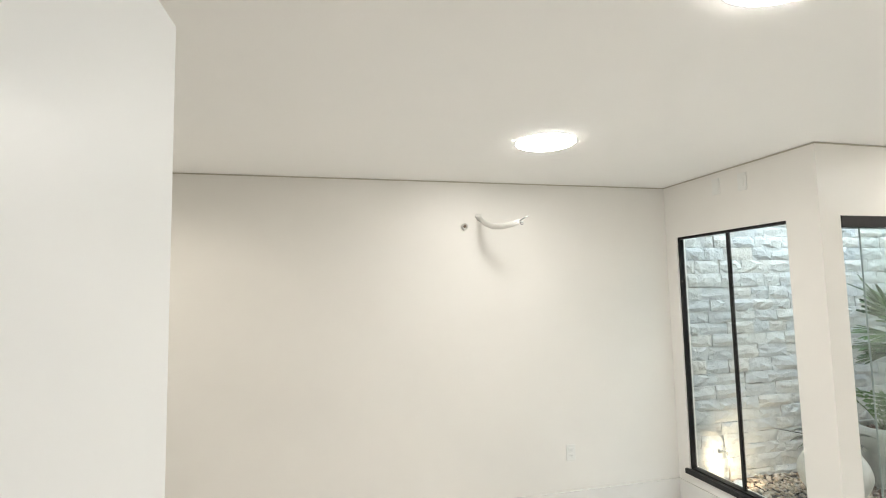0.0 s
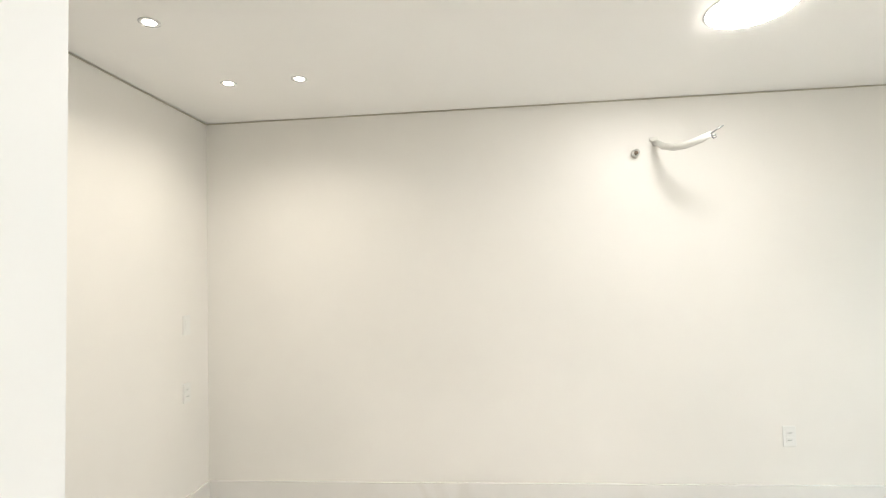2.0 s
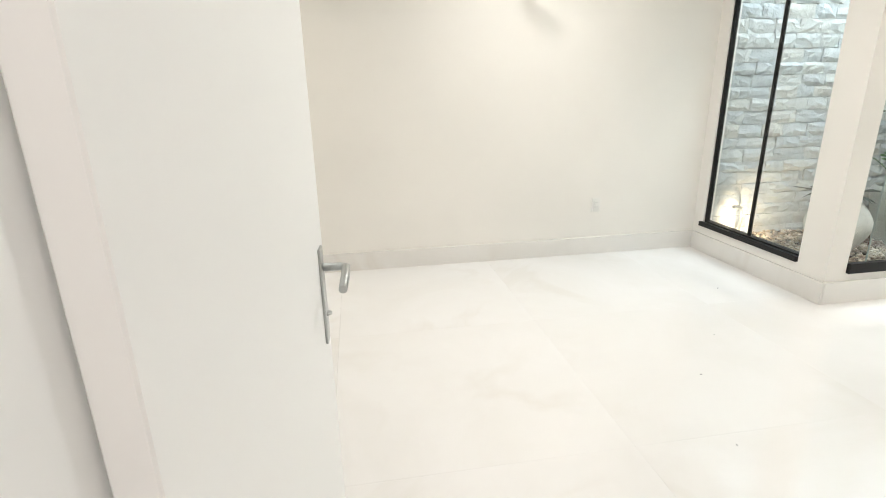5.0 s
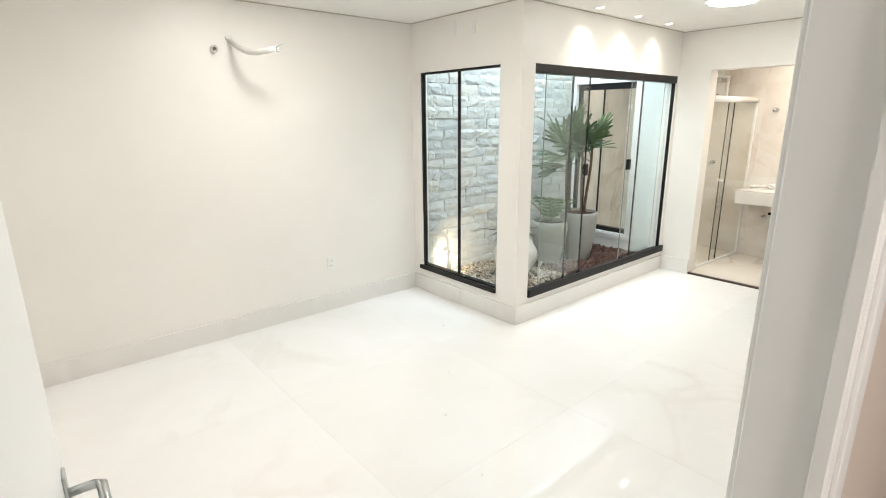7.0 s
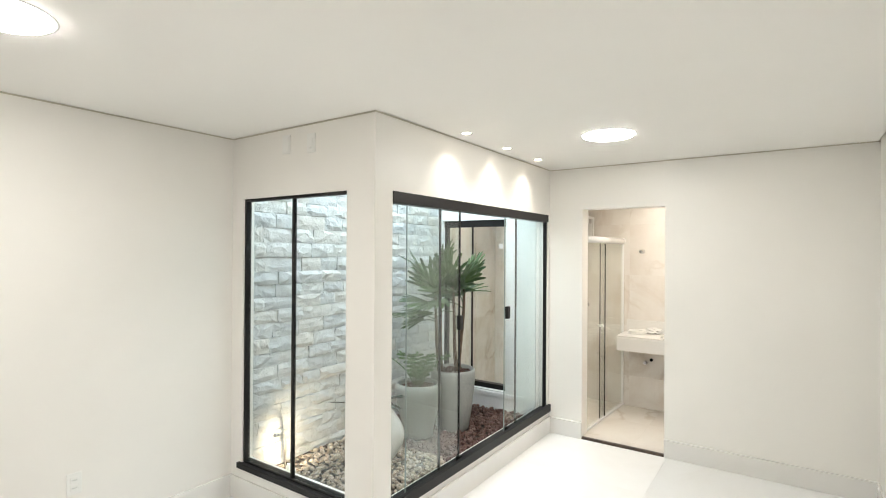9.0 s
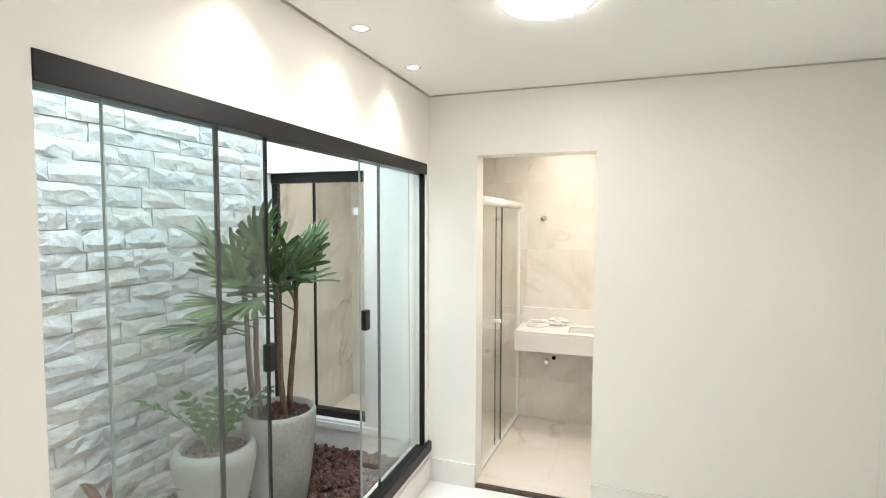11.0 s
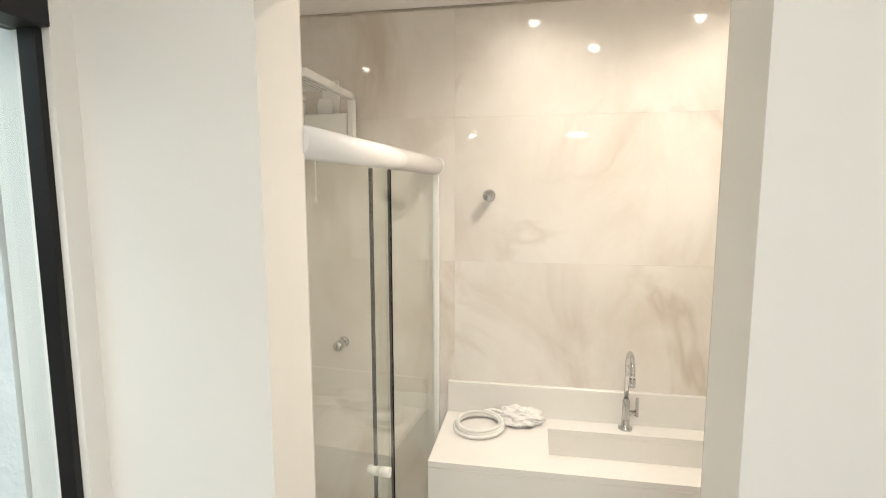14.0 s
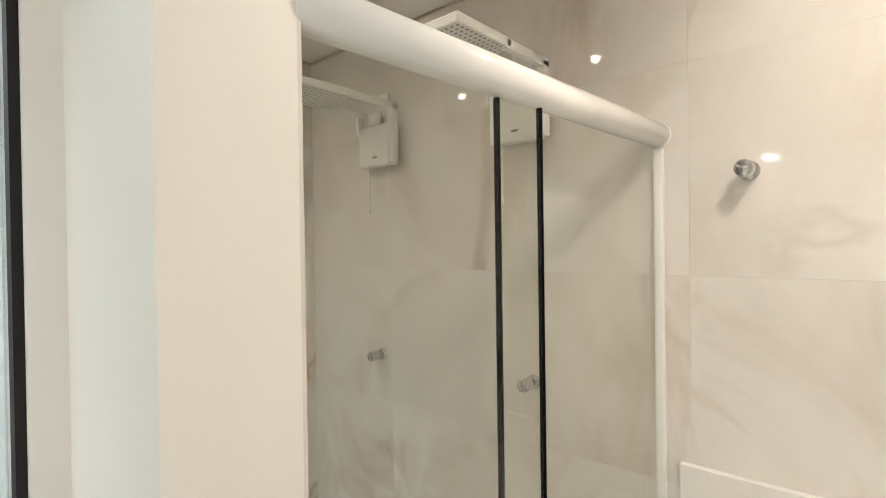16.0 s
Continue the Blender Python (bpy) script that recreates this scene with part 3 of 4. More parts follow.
def window_shower():
    t = tagged(thing("window_3", (XE + 0.03, SY0, SZ0), "sliding glass window in black aluminium between light well and shower", "window"), kind="structure")
    x0, x1 = XE + 0.055, XE + 0.112
    part("top_rail", box(x0 - 0.012, x1, SY0, SY1, SZ1 - 0.07, SZ1, 0.003), M_BLACK, t)
    part("bottom_rail", box(x0 - 0.012, x1, SY0, SY1, SZ0, SZ0 + 0.05, 0.003), M_BLACK, t)
    part("jamb", box(x0, x1, SY1 - 0.03, SY1, SZ0 + 0.05, SZ1 - 0.07), M_BLACK, t)
    z0, z1 = SZ0 + 0.05, SZ1 - 0.07
    p = pane("sliding_pane", box(x0 + 0.012, x0 + 0.02, 0.906, SY1 - 0.03, z0, z1), t)
    fixed = pane("fixed_pane", box(x0 + 0.042, x0 + 0.05, SY0, 0.95, z0, z1), t)
    part("edge_profile", box(x0 + 0.006, x0 + 0.026, 0.90, 0.912, z0, z1), M_BLACK, t)
    part("sticker", box(x0 + 0.040, x0 + 0.0412, 0.552, 0.602, 1.752, 1.802), M_PLASTIC, fixed, "small white paper sticker")
    part("handle", box(x0 - 0.012, x0 + 0.03, SY1 - 0.085, SY1 - 0.04, 1.18, 1.28, 0.004), M_BLACK, t, "black pull handle on the pane")
    part("window_sill", box(XE - 0.012, XE - 0.001, 0.21, SY1, SZ0 - 0.06, SZ0 - 0.015, 0.003), M_PLASTER, t, "white plastered sill band")
    return t


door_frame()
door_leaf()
window_west()
window_south()
window_shower()


# ---- lights ----
def led_panel(x, y, glow=None):
    t = thing("ceiling_light", (x, y, H), "round white recessed LED panel shining in the ceiling", "ceiling light", "ceiling panels")
    r = 0.165
    part("frame", turned([(r, -0.0005), (r, -0.002), (r + 0.006, -0.003), (r + 0.012, -0.002), (r + 0.012, -0.0003)], 56, (x, y, H)), M_WHITEMETAL, t)
    part("diffuser", turned([(0, -0.012), (r * 0.85, -0.011), (r * 0.96, -0.009), (r - 0.002, -0.005), (r - 0.001, -0.0005)], 56, (x, y, H)), glow or M_LED, t, "glowing white diffuser")
    return t


def led_spot(x, y, z, group, watts, size=112, blend=1.0, target=None, color=(1.0, 0.92, 0.81)):
    t = thing("recessed_spotlight", (x, y, z), "small round white recessed LED spotlight, switched on", "spotlight", group)
    part("ring", turned([(0.027, 0.0), (0.027, -0.003), (0.034, -0.005), (0.042, -0.003), (0.042, 0.0)], 28, (x, y, z)), M_WHITEMETAL, t)
    part("lens", turned([(0, -0.003), (0.026, -0.002), (0.026, 0.0)], 24, (x, y, z)), M_LEDSPOT, t, "glowing round lens")
    spot_lamp(x, y, z - 0.008, watts, size, blend, target, color)
    return t


led_panel(-1.57, 0.27)
led_panel(1.29, -0.90)
led_panel(-1.60, -1.29)
# unseen panel, added because the corridor side of the doorway is plainly lit
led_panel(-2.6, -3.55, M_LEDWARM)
for x, y in ((0.73, -0.14), (1.31, -0.14), (1.87, -0.14)):
    led_spot(x, y, H, "bedroom ceiling spotlights", SPOT_W)
for x, y in ((-4.03, 0.68), (-3.64, 0.68), (-4.01, 0.02)):
    led_spot(x, y, H, "bedroom ceiling spotlights", WEST_W, 150, 1.0)
for x, y, share in BATH_SPOTS:
    led_spot(x, y, HB, "bathroom ceiling spotlights", BATH_W * share, 165, 1.0, None, (1.0, 0.885, 0.755))


# ---- bedroom fittings ----
def wall_plate(at, normal, kind, group, label):
    """A 75 x 120 mm plate with its insert. normal: 'x', '-x' or '-y'."""
    w, h, d = 0.037, 0.06, 0.007
    t = thing("wall_outlet" if kind != "blank" else "wall_plate", at, label, "wall outlet" if kind != "blank" else "cover plate", group)
    turn = {"-y": 0, "x": math.pi / 2, "-x": -math.pi / 2}[normal]
    m = Matrix.Translation(at) @ Matrix.Rotation(turn, 4, "Z")
    bm = box(-w, w, -d, 0, -h, h, 0.003)
    bm.transform(m)
    part("plate", bm, M_PLASTIC, t)
    if kind == "blank":
        bm = box(-w + 0.01, w - 0.01, -d - 0.002, -d + 0.001, -h + 0.012, h - 0.012, 0.001, 1)
        bm.transform(m)
        part("cover", bm, M_PLASTIC, t)
    if kind == "socket":
        for z in (0.021, -0.021):
            bm = box(-0.02, 0.02, -d - 0.002, -d + 0.001, z - 0.017, z + 0.017, 0.002, 1)
            bm.transform(m)
            insert = part("socket_insert", bm, M_PLASTIC, t)
            for x in (-0.0095, 0, 0.0095):
                bm = turned([(0, 0), (0.0024, 0), (0.0024, 0.002), (0, 0.002)], 8)
                bm.transform(m @ Matrix.Translation((x, -d - 0.0012, z - (0.003 if x == 0 else 0))) @ Matrix.Rotation(math.pi / 2, 4, "X"))
                # solid disc whose near black paints the pin hole's shade
                part("pin_hole", bm, M_HOLESHADE, insert)
    if kind == "switch":
        bm = box(-0.017, 0.017, -d - 0.004, -d + 0.001, -0.03, 0.03, 0.002, 1)
        bm.transform(m)
        part("rocker", bm, M_PLASTIC, t)
    return t


wall_plate((-0.948, YN, 0.432), "-y", "socket", "white wall plates", "white plastic double socket on the cream wall")
wall_plate((XW, 1.10, 1.18), "x", "switch", "white wall plates", "white plastic switch plate near the corner")
wall_plate((XW, 1.10, 0.77), "x", "socket", "white wall plates", "white plastic socket plate near the corner")
wall_plate((0.0, 0.76, 2.395), "-x", "blank", "white wall plates", "white blank plate high on the wall above the window")
wall_plate((0.0, 0.526, 2.38), "-x", "switch", "white wall plates", "white single plate high on the wall above the window")


def pipe_stub():
    """Capped refrigerant lines left hanging out of the wall for a future air conditioner."""
    t = thing("refrigerant_pipe", (-1.62, YN, 2.21), "white foil-wrapped air conditioner pipe sticking out of the wall", "pipe")
    root = [(-1.632, YN + 0.02, 2.225), (-1.630, YN - 0.05, 2.205), (-1.622, YN - 0.13, 2.165), (-1.602, YN - 0.24, 2.130), (-1.570, YN - 0.34, 2.118), (-1.530, YN - 0.42, 2.124), (-1.497, YN - 0.475, 2.136)]
    part("sleeve", tube(root, [0.017, 0.018, 0.020, 0.021, 0.021, 0.020, 0.017], 14), M_FOIL, t)
    ex, ey, ez = root[-1]
    part("copper_end", tube([(ex - 0.004, ey + 0.004, ez), (ex + 0.018, ey - 0.02, ez + 0.016), (ex + 0.045, ey - 0.045, ez + 0.032)], 0.0042, 10), M_STEEL, t, "crimped grey pipe end")
    part("copper_end", tube([(ex - 0.006, ey + 0.006, ez - 0.008), (ex + 0.018, ey - 0.016, ez - 0.008)], 0.006, 10), M_STEEL, t, "crimped grey pipe end")
    part("wire", tube([(ex - 0.004, ey + 0.004, ez - 0.006), (ex + 0.010, ey - 0.008, ez - 0.024), (ex + 0.020, ey - 0.016, ez - 0.018)], 0.003, 8), M_GREYPLASTIC, t)
    part("collar", tube([(-1.634, YN - 0.006, 2.245), (-1.634, YN + 0.004, 2.24)], [0.024, 0.03], 9), M_FOIL, t, "crumpled white collar")
    h = thing("drain_stub", (-1.75, YN, 2.155), "short white drain stub in the wall beside a pipe", "pipe")
    bm = turned([(0.017, 0.0), (0.021, 0.0), (0.021, 0.040), (0.0175, 0.041), (0.016, -0.02), (0, -0.02)], 22)
    bm.transform(Matrix.Translation((-1.75, YN - 0.001, 2.155)) @ Matrix.Diagonal((1, 1, 1.25, 1)) @ Matrix.Rotation(math.pi / 2, 4, "X"))
    part("ring", bm, M_FOIL, h)
    part("bore", tube([(-1.75, YN - 0.002, 2.157), (-1.75, YN - 0.030, 2.157)], 0.011, 16), M_BORE, h, "brownish bore")
    return t


pipe_stub()


# ---- floor litter: tiny bits of debris on the tiles ----
def debris(x, y, s, turn):
    bm = box(-s, s, -s * 0.35, s * 0.35, 0, s * 0.3, s * 0.1, 1)
    bm.transform(Matrix.Translation((x, y, 0.0005)) @ Matrix.Rotation(turn, 4, "Z"))
    ob = mesh_object("debris_chip", bm, M_GREYPLASTIC)
    tagged(ob, "tiny dark chip of debris on the polished floor", "debris", "debris on the floor")


for x, y, s, turn in ((-1.909, -1.333, 0.009, 0.5), (-1.50, -1.12, 0.005, 1.2), (-2.0, -1.45, 0.006, 1.5), (-2.12, -1.30, 0.004, 0.2), (-1.30, -0.62, 0.007, 0.1), (-0.45, 0.38, 0.009, 0.7), (-0.95, -0.25, 0.005, 0.3), (-2.3, -1.28, 0.003, 0.9)):
    debris(x, y, s, turn)


# ---- light well ----
def round_pot(name, x, y, z, profile, mat, label, soil_r, soil_z, chips, group=""):
    t = thing(name, (x, y, z), label, "pot", group)
    part("body", turned(profile, 48, (x, y, z)), mat, t)
    part("soil", turned([(0, soil_z), (soil_r, soil_z)], 32, (x, y, z)), M_SOIL, t, "dark soil")
    if chips:
        bm = bmesh.new()
        rnd = random.Random(int(x * 1000))
        for _ in range(chips):
            a, r = rnd.uniform(0, 6.283), soil_r * math.sqrt(rnd.random()) * 0.96
            s = rnd.uniform(0.010, 0.019)
            m = Matrix.Translation((x + r * math.cos(a), y + r * math.sin(a), z + soil_z + s * 0.35)) @ Euler((rnd.uniform(0, 6), rnd.uniform(0, 6), rnd.uniform(0, 6))).to_matrix().to_4x4() @ Matrix.Diagonal((s, s * rnd.uniform(0.6, 1), s * rnd.uniform(0.45, 0.8), 1))
            bmesh.ops.create_icosphere(bm, subdivisions=1, radius=1, matrix=m)
        tagged(part("mulch", bm, M_LAVA, t, "red-brown stone chips"), kind="stuff")
    return t


P1, P2 = (1.42, 0.77), (1.765, 0.635)
round_pot("planter", P1[0], P1[1], GZ - 0.02, [(0, 0), (0.112, 0), (0.124, 0.014), (0.150, 0.14), (0.178, 0.27), (0.198, 0.36), (0.203, 0.405), (0.199, 0.440), (0.186, 0.462), (0.172, 0.468), (0.163, 0.460), (0.158, 0.42), (0.158, 0.40), (0, 0.40)], M_CEMENT, "tall grey cement planter with a rounded rim", 0.158, 0.43, 90, "cement planters")
round_pot("planter", P2[0], P2[1], GZ - 0.02, [(0, 0), (0.132, 0), (0.145, 0.015), (0.168, 0.15), (0.189, 0.33), (0.200, 0.45), (0.202, 0.52), (0.198, 0.540), (0.188, 0.547), (0.178, 0.541), (0.174, 0.47), (0, 0.47)], M_CEMENT, "taller grey cement planter with a thick rim", 0.175, 0.51, 110, "cement planters")


def blade(bm, base, direction, normal, length, width, droop, segs=5, fold=0.25, blunt=False):
    """A leaf blade with a folded middle, bending down along its length; pointed, or strap-like with a blunt tip."""
    d, n = Vector(direction).normalized(), Vector(normal).normalized()
    p, step, rows = Vector(base), length / segs, []
    for i in range(segs + 1):
        f = i / segs
        if blunt:
            w = width * (0.30 + 0.70 * min(1, f / 0.45)) * (1.0 if f < 0.85 else 0.55)
        else:
            w = width * (0.35 + 0.65 * math.sin(math.pi * min(1, 0.18 + f * 0.62))) if f < 0.72 else width * (1 - f) / 0.28 * 0.92
        side = d.cross(n).normalized()
        rows.append([bm.verts.new(p - side * w / 2 + n * w * fold), bm.verts.new(p), bm.verts.new(p + side * w / 2 + n * w * fold)])
        d = (d + Vector((0, 0, -droop * (0.3 + f)))).normalized()
        n = (n - d * n.dot(d)).normalized()
        p = p + d * step
    for a, b in zip(rows, rows[1:]):
        bm.faces.new((a[0], a[1], b[1], b[0])).smooth = True
        bm.faces.new((a[1], a[2], b[2], b[1])).smooth = True


def fan_leaf(t, rnd, origin, heading, rise, stalk, size, count):
    """A palm fan: a thin stalk and a spread of pleated blades."""
    out = Vector((math.cos(heading) * math.cos(rise), math.sin(heading) * math.cos(rise), math.sin(rise)))
    mid = Vector(origin) + out * stalk * 0.5 + Vector((0, 0, 0.015))
    end = Vector(origin) + out * stalk
    bm = bmesh.new()
    axis = (out + Vector((0, 0, rnd.uniform(-0.25, 0.1)))).normalized()
    side = axis.cross(Vector((0, 0, 1))).normalized()
    n = side.cross(axis).normalized()
    tilt = rnd.uniform(-0.5, 0.5)
    side = (side * math.cos(tilt) + n * math.sin(tilt)).normalized()
    n = side.cross(axis).normalized()
    span = rnd.uniform(0.75, 1.2)
    for k in range(count):
        a = (k / (count - 1) - 0.5) * 2 * span + rnd.uniform(-0.05, 0.05)
        d = axis * math.cos(a) + side * math.sin(a)
        blade(bm, end, d, n, size * (1.0 - 0.22 * abs(a) / span) * rnd.uniform(0.88, 1.08), rnd.uniform(0.024, 0.034), rnd.uniform(0.01, 0.05), 6, 0.2, True)
    leaf = part("leaf", bm, M_PALM, t)
    part("stalk", tube([origin, mid, end], [0.0055, 0.0045, 0.004], 6), M_PALM, leaf)


def lady_palm():
    x, y = P2
    base = GZ + 0.48
    t = thing("palm_plant", (x, y, base), "dark green fan palm with several thin brown trunks in a planter", "palm")
    rnd = random.Random(5)
    # each trunk: base and top offsets from the planter's middle, height of the top, number of leaves
    trunks = [((-0.105, 0.075), (-0.135, 0.125), 1.38, 8), ((-0.035, 0.095), (-0.06, 0.125), 1.43, 8), ((-0.02, -0.06), (-0.05, -0.01), 1.40, 9), ((0.085, -0.02), (0.095, -0.045), 1.40, 9)]
    for (bx, by), (tx, ty), top, leaves in trunks:
        bx, by, tx, ty = x + bx, y + by, x + tx, y + ty
        pts, rad = [], []
        for i in range(15):
            f = i / 14
            pts.append((bx + (tx - bx) * f + 0.010 * math.sin(f * 5 + bx * 9), by + (ty - by) * f + 0.008 * math.cos(f * 4), base + (top - base) * f))
            rad.append(0.0165 - 0.006 * f + (0.0024 if i % 2 else 0))
        part("trunk", tube(pts, rad, 10), M_TRUNK, t)
        for k in range(leaves):
            heading = k * 2.4 + rnd.uniform(-0.35, 0.35) + bx * 40 if k % 4 else 2.4 + rnd.uniform(-0.9, 0.9)
            rise = rnd.uniform(0.45, 1.25) if k % 4 else rnd.uniform(-0.15, 0.45)
            z = top - (0.35 if k % 4 == 0 else 0.16) * rnd.random()
            f = (z - base) / (top - base)
            fan_leaf(t, rnd, (bx + (tx - bx) * f, by + (ty - by) * f, z), heading, rise, rnd.uniform(0.09, 0.20), rnd.uniform(0.24, 0.34), rnd.randint(7, 11))
    return t


lady_palm()


def zamio():
    x, y = P1
    base = GZ + 0.41
    t = thing("potted_shrub", (x, y, base), "low green plant with arching stems of paired leaflets", "plant")
    rnd = random.Random(9)
    for k in range(8):
        heading, lean, length = k * 0.85 + rnd.uniform(-0.2, 0.2), rnd.uniform(0.35, 0.95), rnd.uniform(0.26, 0.40)
        pts = []
        for i in range(8):
            f = i / 7
            r = length * lean * f * (0.5 + 0.5 * f)
            pts.append(Vector((x + 0.03 * math.cos(heading) + r * math.cos(heading), y + 0.03 * math.sin(heading) + r * math.sin(heading), base + length * f * (1 - 0.35 * lean * f))))
        stem = part("stem", tube(pts, [0.006 - 0.0005 * i for i in range(8)], 6), M_ZAMIO, t)
        for i in range(2, 8):
            d = (pts[i] - pts[i - 1]).normalized()
            s = d.cross(Vector((0, 0, 1))).normalized()
            n = s.cross(d).normalized()
            ways = [(d * 0.45 + s * sign, rnd.uniform(0.055, 0.085)) for sign in (1, -1)] + ([(d, 0.06)] if i == 7 else [])
            for way, long in ways:
                bm = bmesh.new()
                blade(bm, pts[i], way, n, long, 0.028, 0.05, 4)
                part("leaflet", bm, M_ZAMIO, stem)
    return t


zamio()


def urn():
    x, y, z = 0.79, 0.70, GZ - 0.01
    prof = [(0, 0), (0.115, 0)] + [(0.115 + 0.108 * math.sin(math.pi * f), 0.40 * f) for f in [i / 16 for i in range(1, 16)]] + [(0.112, 0.40), (0.104, 0.42), (0.114, 0.44), (0.108, 0.448), (0.092, 0.43), (0.088, 0.40), (0, 0.40)]
    round_pot("urn", x, y, z, prof, M_WHITEPOT, "round whitewashed urn with a narrow neck on pebbles", 0.088, 0.41, 0)
    t = thing("rosette_plant", (x, y, z + 0.40), "dark bromeliad with drooping pointed leaves and reddish heart in an urn", "plant")
    r2 = random.Random(3)
    for k in range(26):
        heading, rise = k * 2.4 + 0.6, 0.05 + 0.042 * k
        d = Vector((math.cos(heading) * math.cos(rise), math.sin(heading) * math.cos(rise), math.sin(rise)))
        s = d.cross(Vector((0, 0, 1))).normalized()
        bm = bmesh.new()
        blade(bm, (x + d.x * 0.02, y + d.y * 0.02, z + 0.415), d, s.cross(d), r2.uniform(0.20, 0.31) if k < 18 else r2.uniform(0.13, 0.18), r2.uniform(0.028, 0.042), r2.uniform(0.10, 0.24) if k < 18 else 0.05, 7)
        part("leaf", bm, M_BROM if k >= 16 else M_BROMDARK, t, "reddish inner leaf" if k >= 16 else "")
    bm = bmesh.new()
    blade(bm, (x - 0.02, y + 0.02, z + 0.43), (-0.28, 0.22, 0.05), (0.1, 0.1, 1), 0.36, 0.03, 0.0, 7)
    part("leaf", bm, M_BROMDARK, t)
    q = thing("garden_tap", (0.30, 1.20, GZ), "small bent metal tap pipe rising by the stone wall", "tap")
    part("riser", tube([(0.335, 1.18, GZ - 0.03), (0.335, 1.18, 0.31), (0.32, 1.175, 0.355), (0.285, 1.165, 0.372), (0.25, 1.16, 0.378)], 0.008, 10), M_STEEL, q)
    part("nozzle", tube([(0.255, 1.16, 0.378), (0.225, 1.157, 0.386)], 0.014, 12), M_STEEL, q)


urn()


def garden_spot():
    x, y = 0.235, 0.985
    t = thing("garden_spotlight", (x, y, GZ), "small white ground spotlight glowing warm against the stone", "spotlight")
    part("spike", tube([(x, y, GZ - 0.04), (x, y, GZ + 0.03)], 0.006, 8), M_BLACK, t)
    part("housing", tube([(x - 0.012, y - 0.035, GZ + 0.035), (x, y, GZ + 0.055), (x + 0.008, y + 0.022, GZ + 0.068)], [0.026, 0.03, 0.033], 18), M_PLASTIC, t)
    part("lens", tube([(x + 0.008, y + 0.0225, GZ + 0.0685), (x + 0.009, y + 0.025, GZ + 0.07)], 0.028, 18), M_LEDSPOT, t, "glowing warm lens")
    spot_lamp(x + 0.010, y + 0.03, GZ + 0.075, GROUND_W, 130, 0.8, (x + 0.26, 1.27, GZ + 0.12), (1.0, 0.78, 0.52))
    return t


garden_spot()


def scatter(name, label, x0, x1, y0, y1, count, mat, s0, s1, flat, seed, avoid):
    rnd = random.Random(seed)
    base = bmesh.new()
    bmesh.ops.create_icosphere(base, subdivisions=1, radius=1)
    base.verts.ensure_lookup_table()
    bv = np.array([v.co[:] for v in base.verts])
    bf = np.array([[v.index for v in f.verts] for f in base.faces])
    base.free()
    verts, faces = [], []
    for _ in range(count):
        x, y = rnd.uniform(x0, x1), rnd.uniform(y0, y1)
        if any((x - a) ** 2 + (y - b) ** 2 < r * r for a, b, r in avoid):
            continue
        s = rnd.uniform(s0, s1)
        m = np.array(Euler((rnd.uniform(-0.5, 0.5), rnd.uniform(-0.5, 0.5), rnd.uniform(0, 6.28))).to_matrix())
        jitter = 1 + np.random.RandomState(rnd.randint(0, 9999)).uniform(-0.22, 0.22, (len(bv), 1)) * (1 if flat < 0.6 else 1.3)
        v = (bv * jitter * np.array((s, s * rnd.uniform(0.55, 0.9), s * flat))) @ m.T + np.array((x, y, GZ - 0.02 + rnd.uniform(0, 0.02)))
        faces += (bf + len(verts)).tolist()
        verts += v.tolist()
    me = bpy.data.meshes.new(name)
    me.from_pydata(verts, [], faces)
    me.materials.append(mat)
    for f in me.polygons:
        f.use_smooth = flat < 0.6
    return tagged(new(name, me), label, "gravel", kind="stuff")


AVOID = ((P1[0], P1[1], 0.15), (P2[0], P2[1], 0.16), (0.79, 0.70, 0.12))
scatter("pebbles", "pale beige river pebbles covering the soil", 0.13, 1.15, 0.13, 1.24, 1500, M_PEBBLE, 0.013, 0.026, 0.5, 2, AVOID)
scatter("lava_chips", "red-brown crushed stone chips covering the soil", 1.12, 2.44, 0.13, 1.25, 2600, M_LAVA, 0.012, 0.026, 0.75, 4, AVOID)


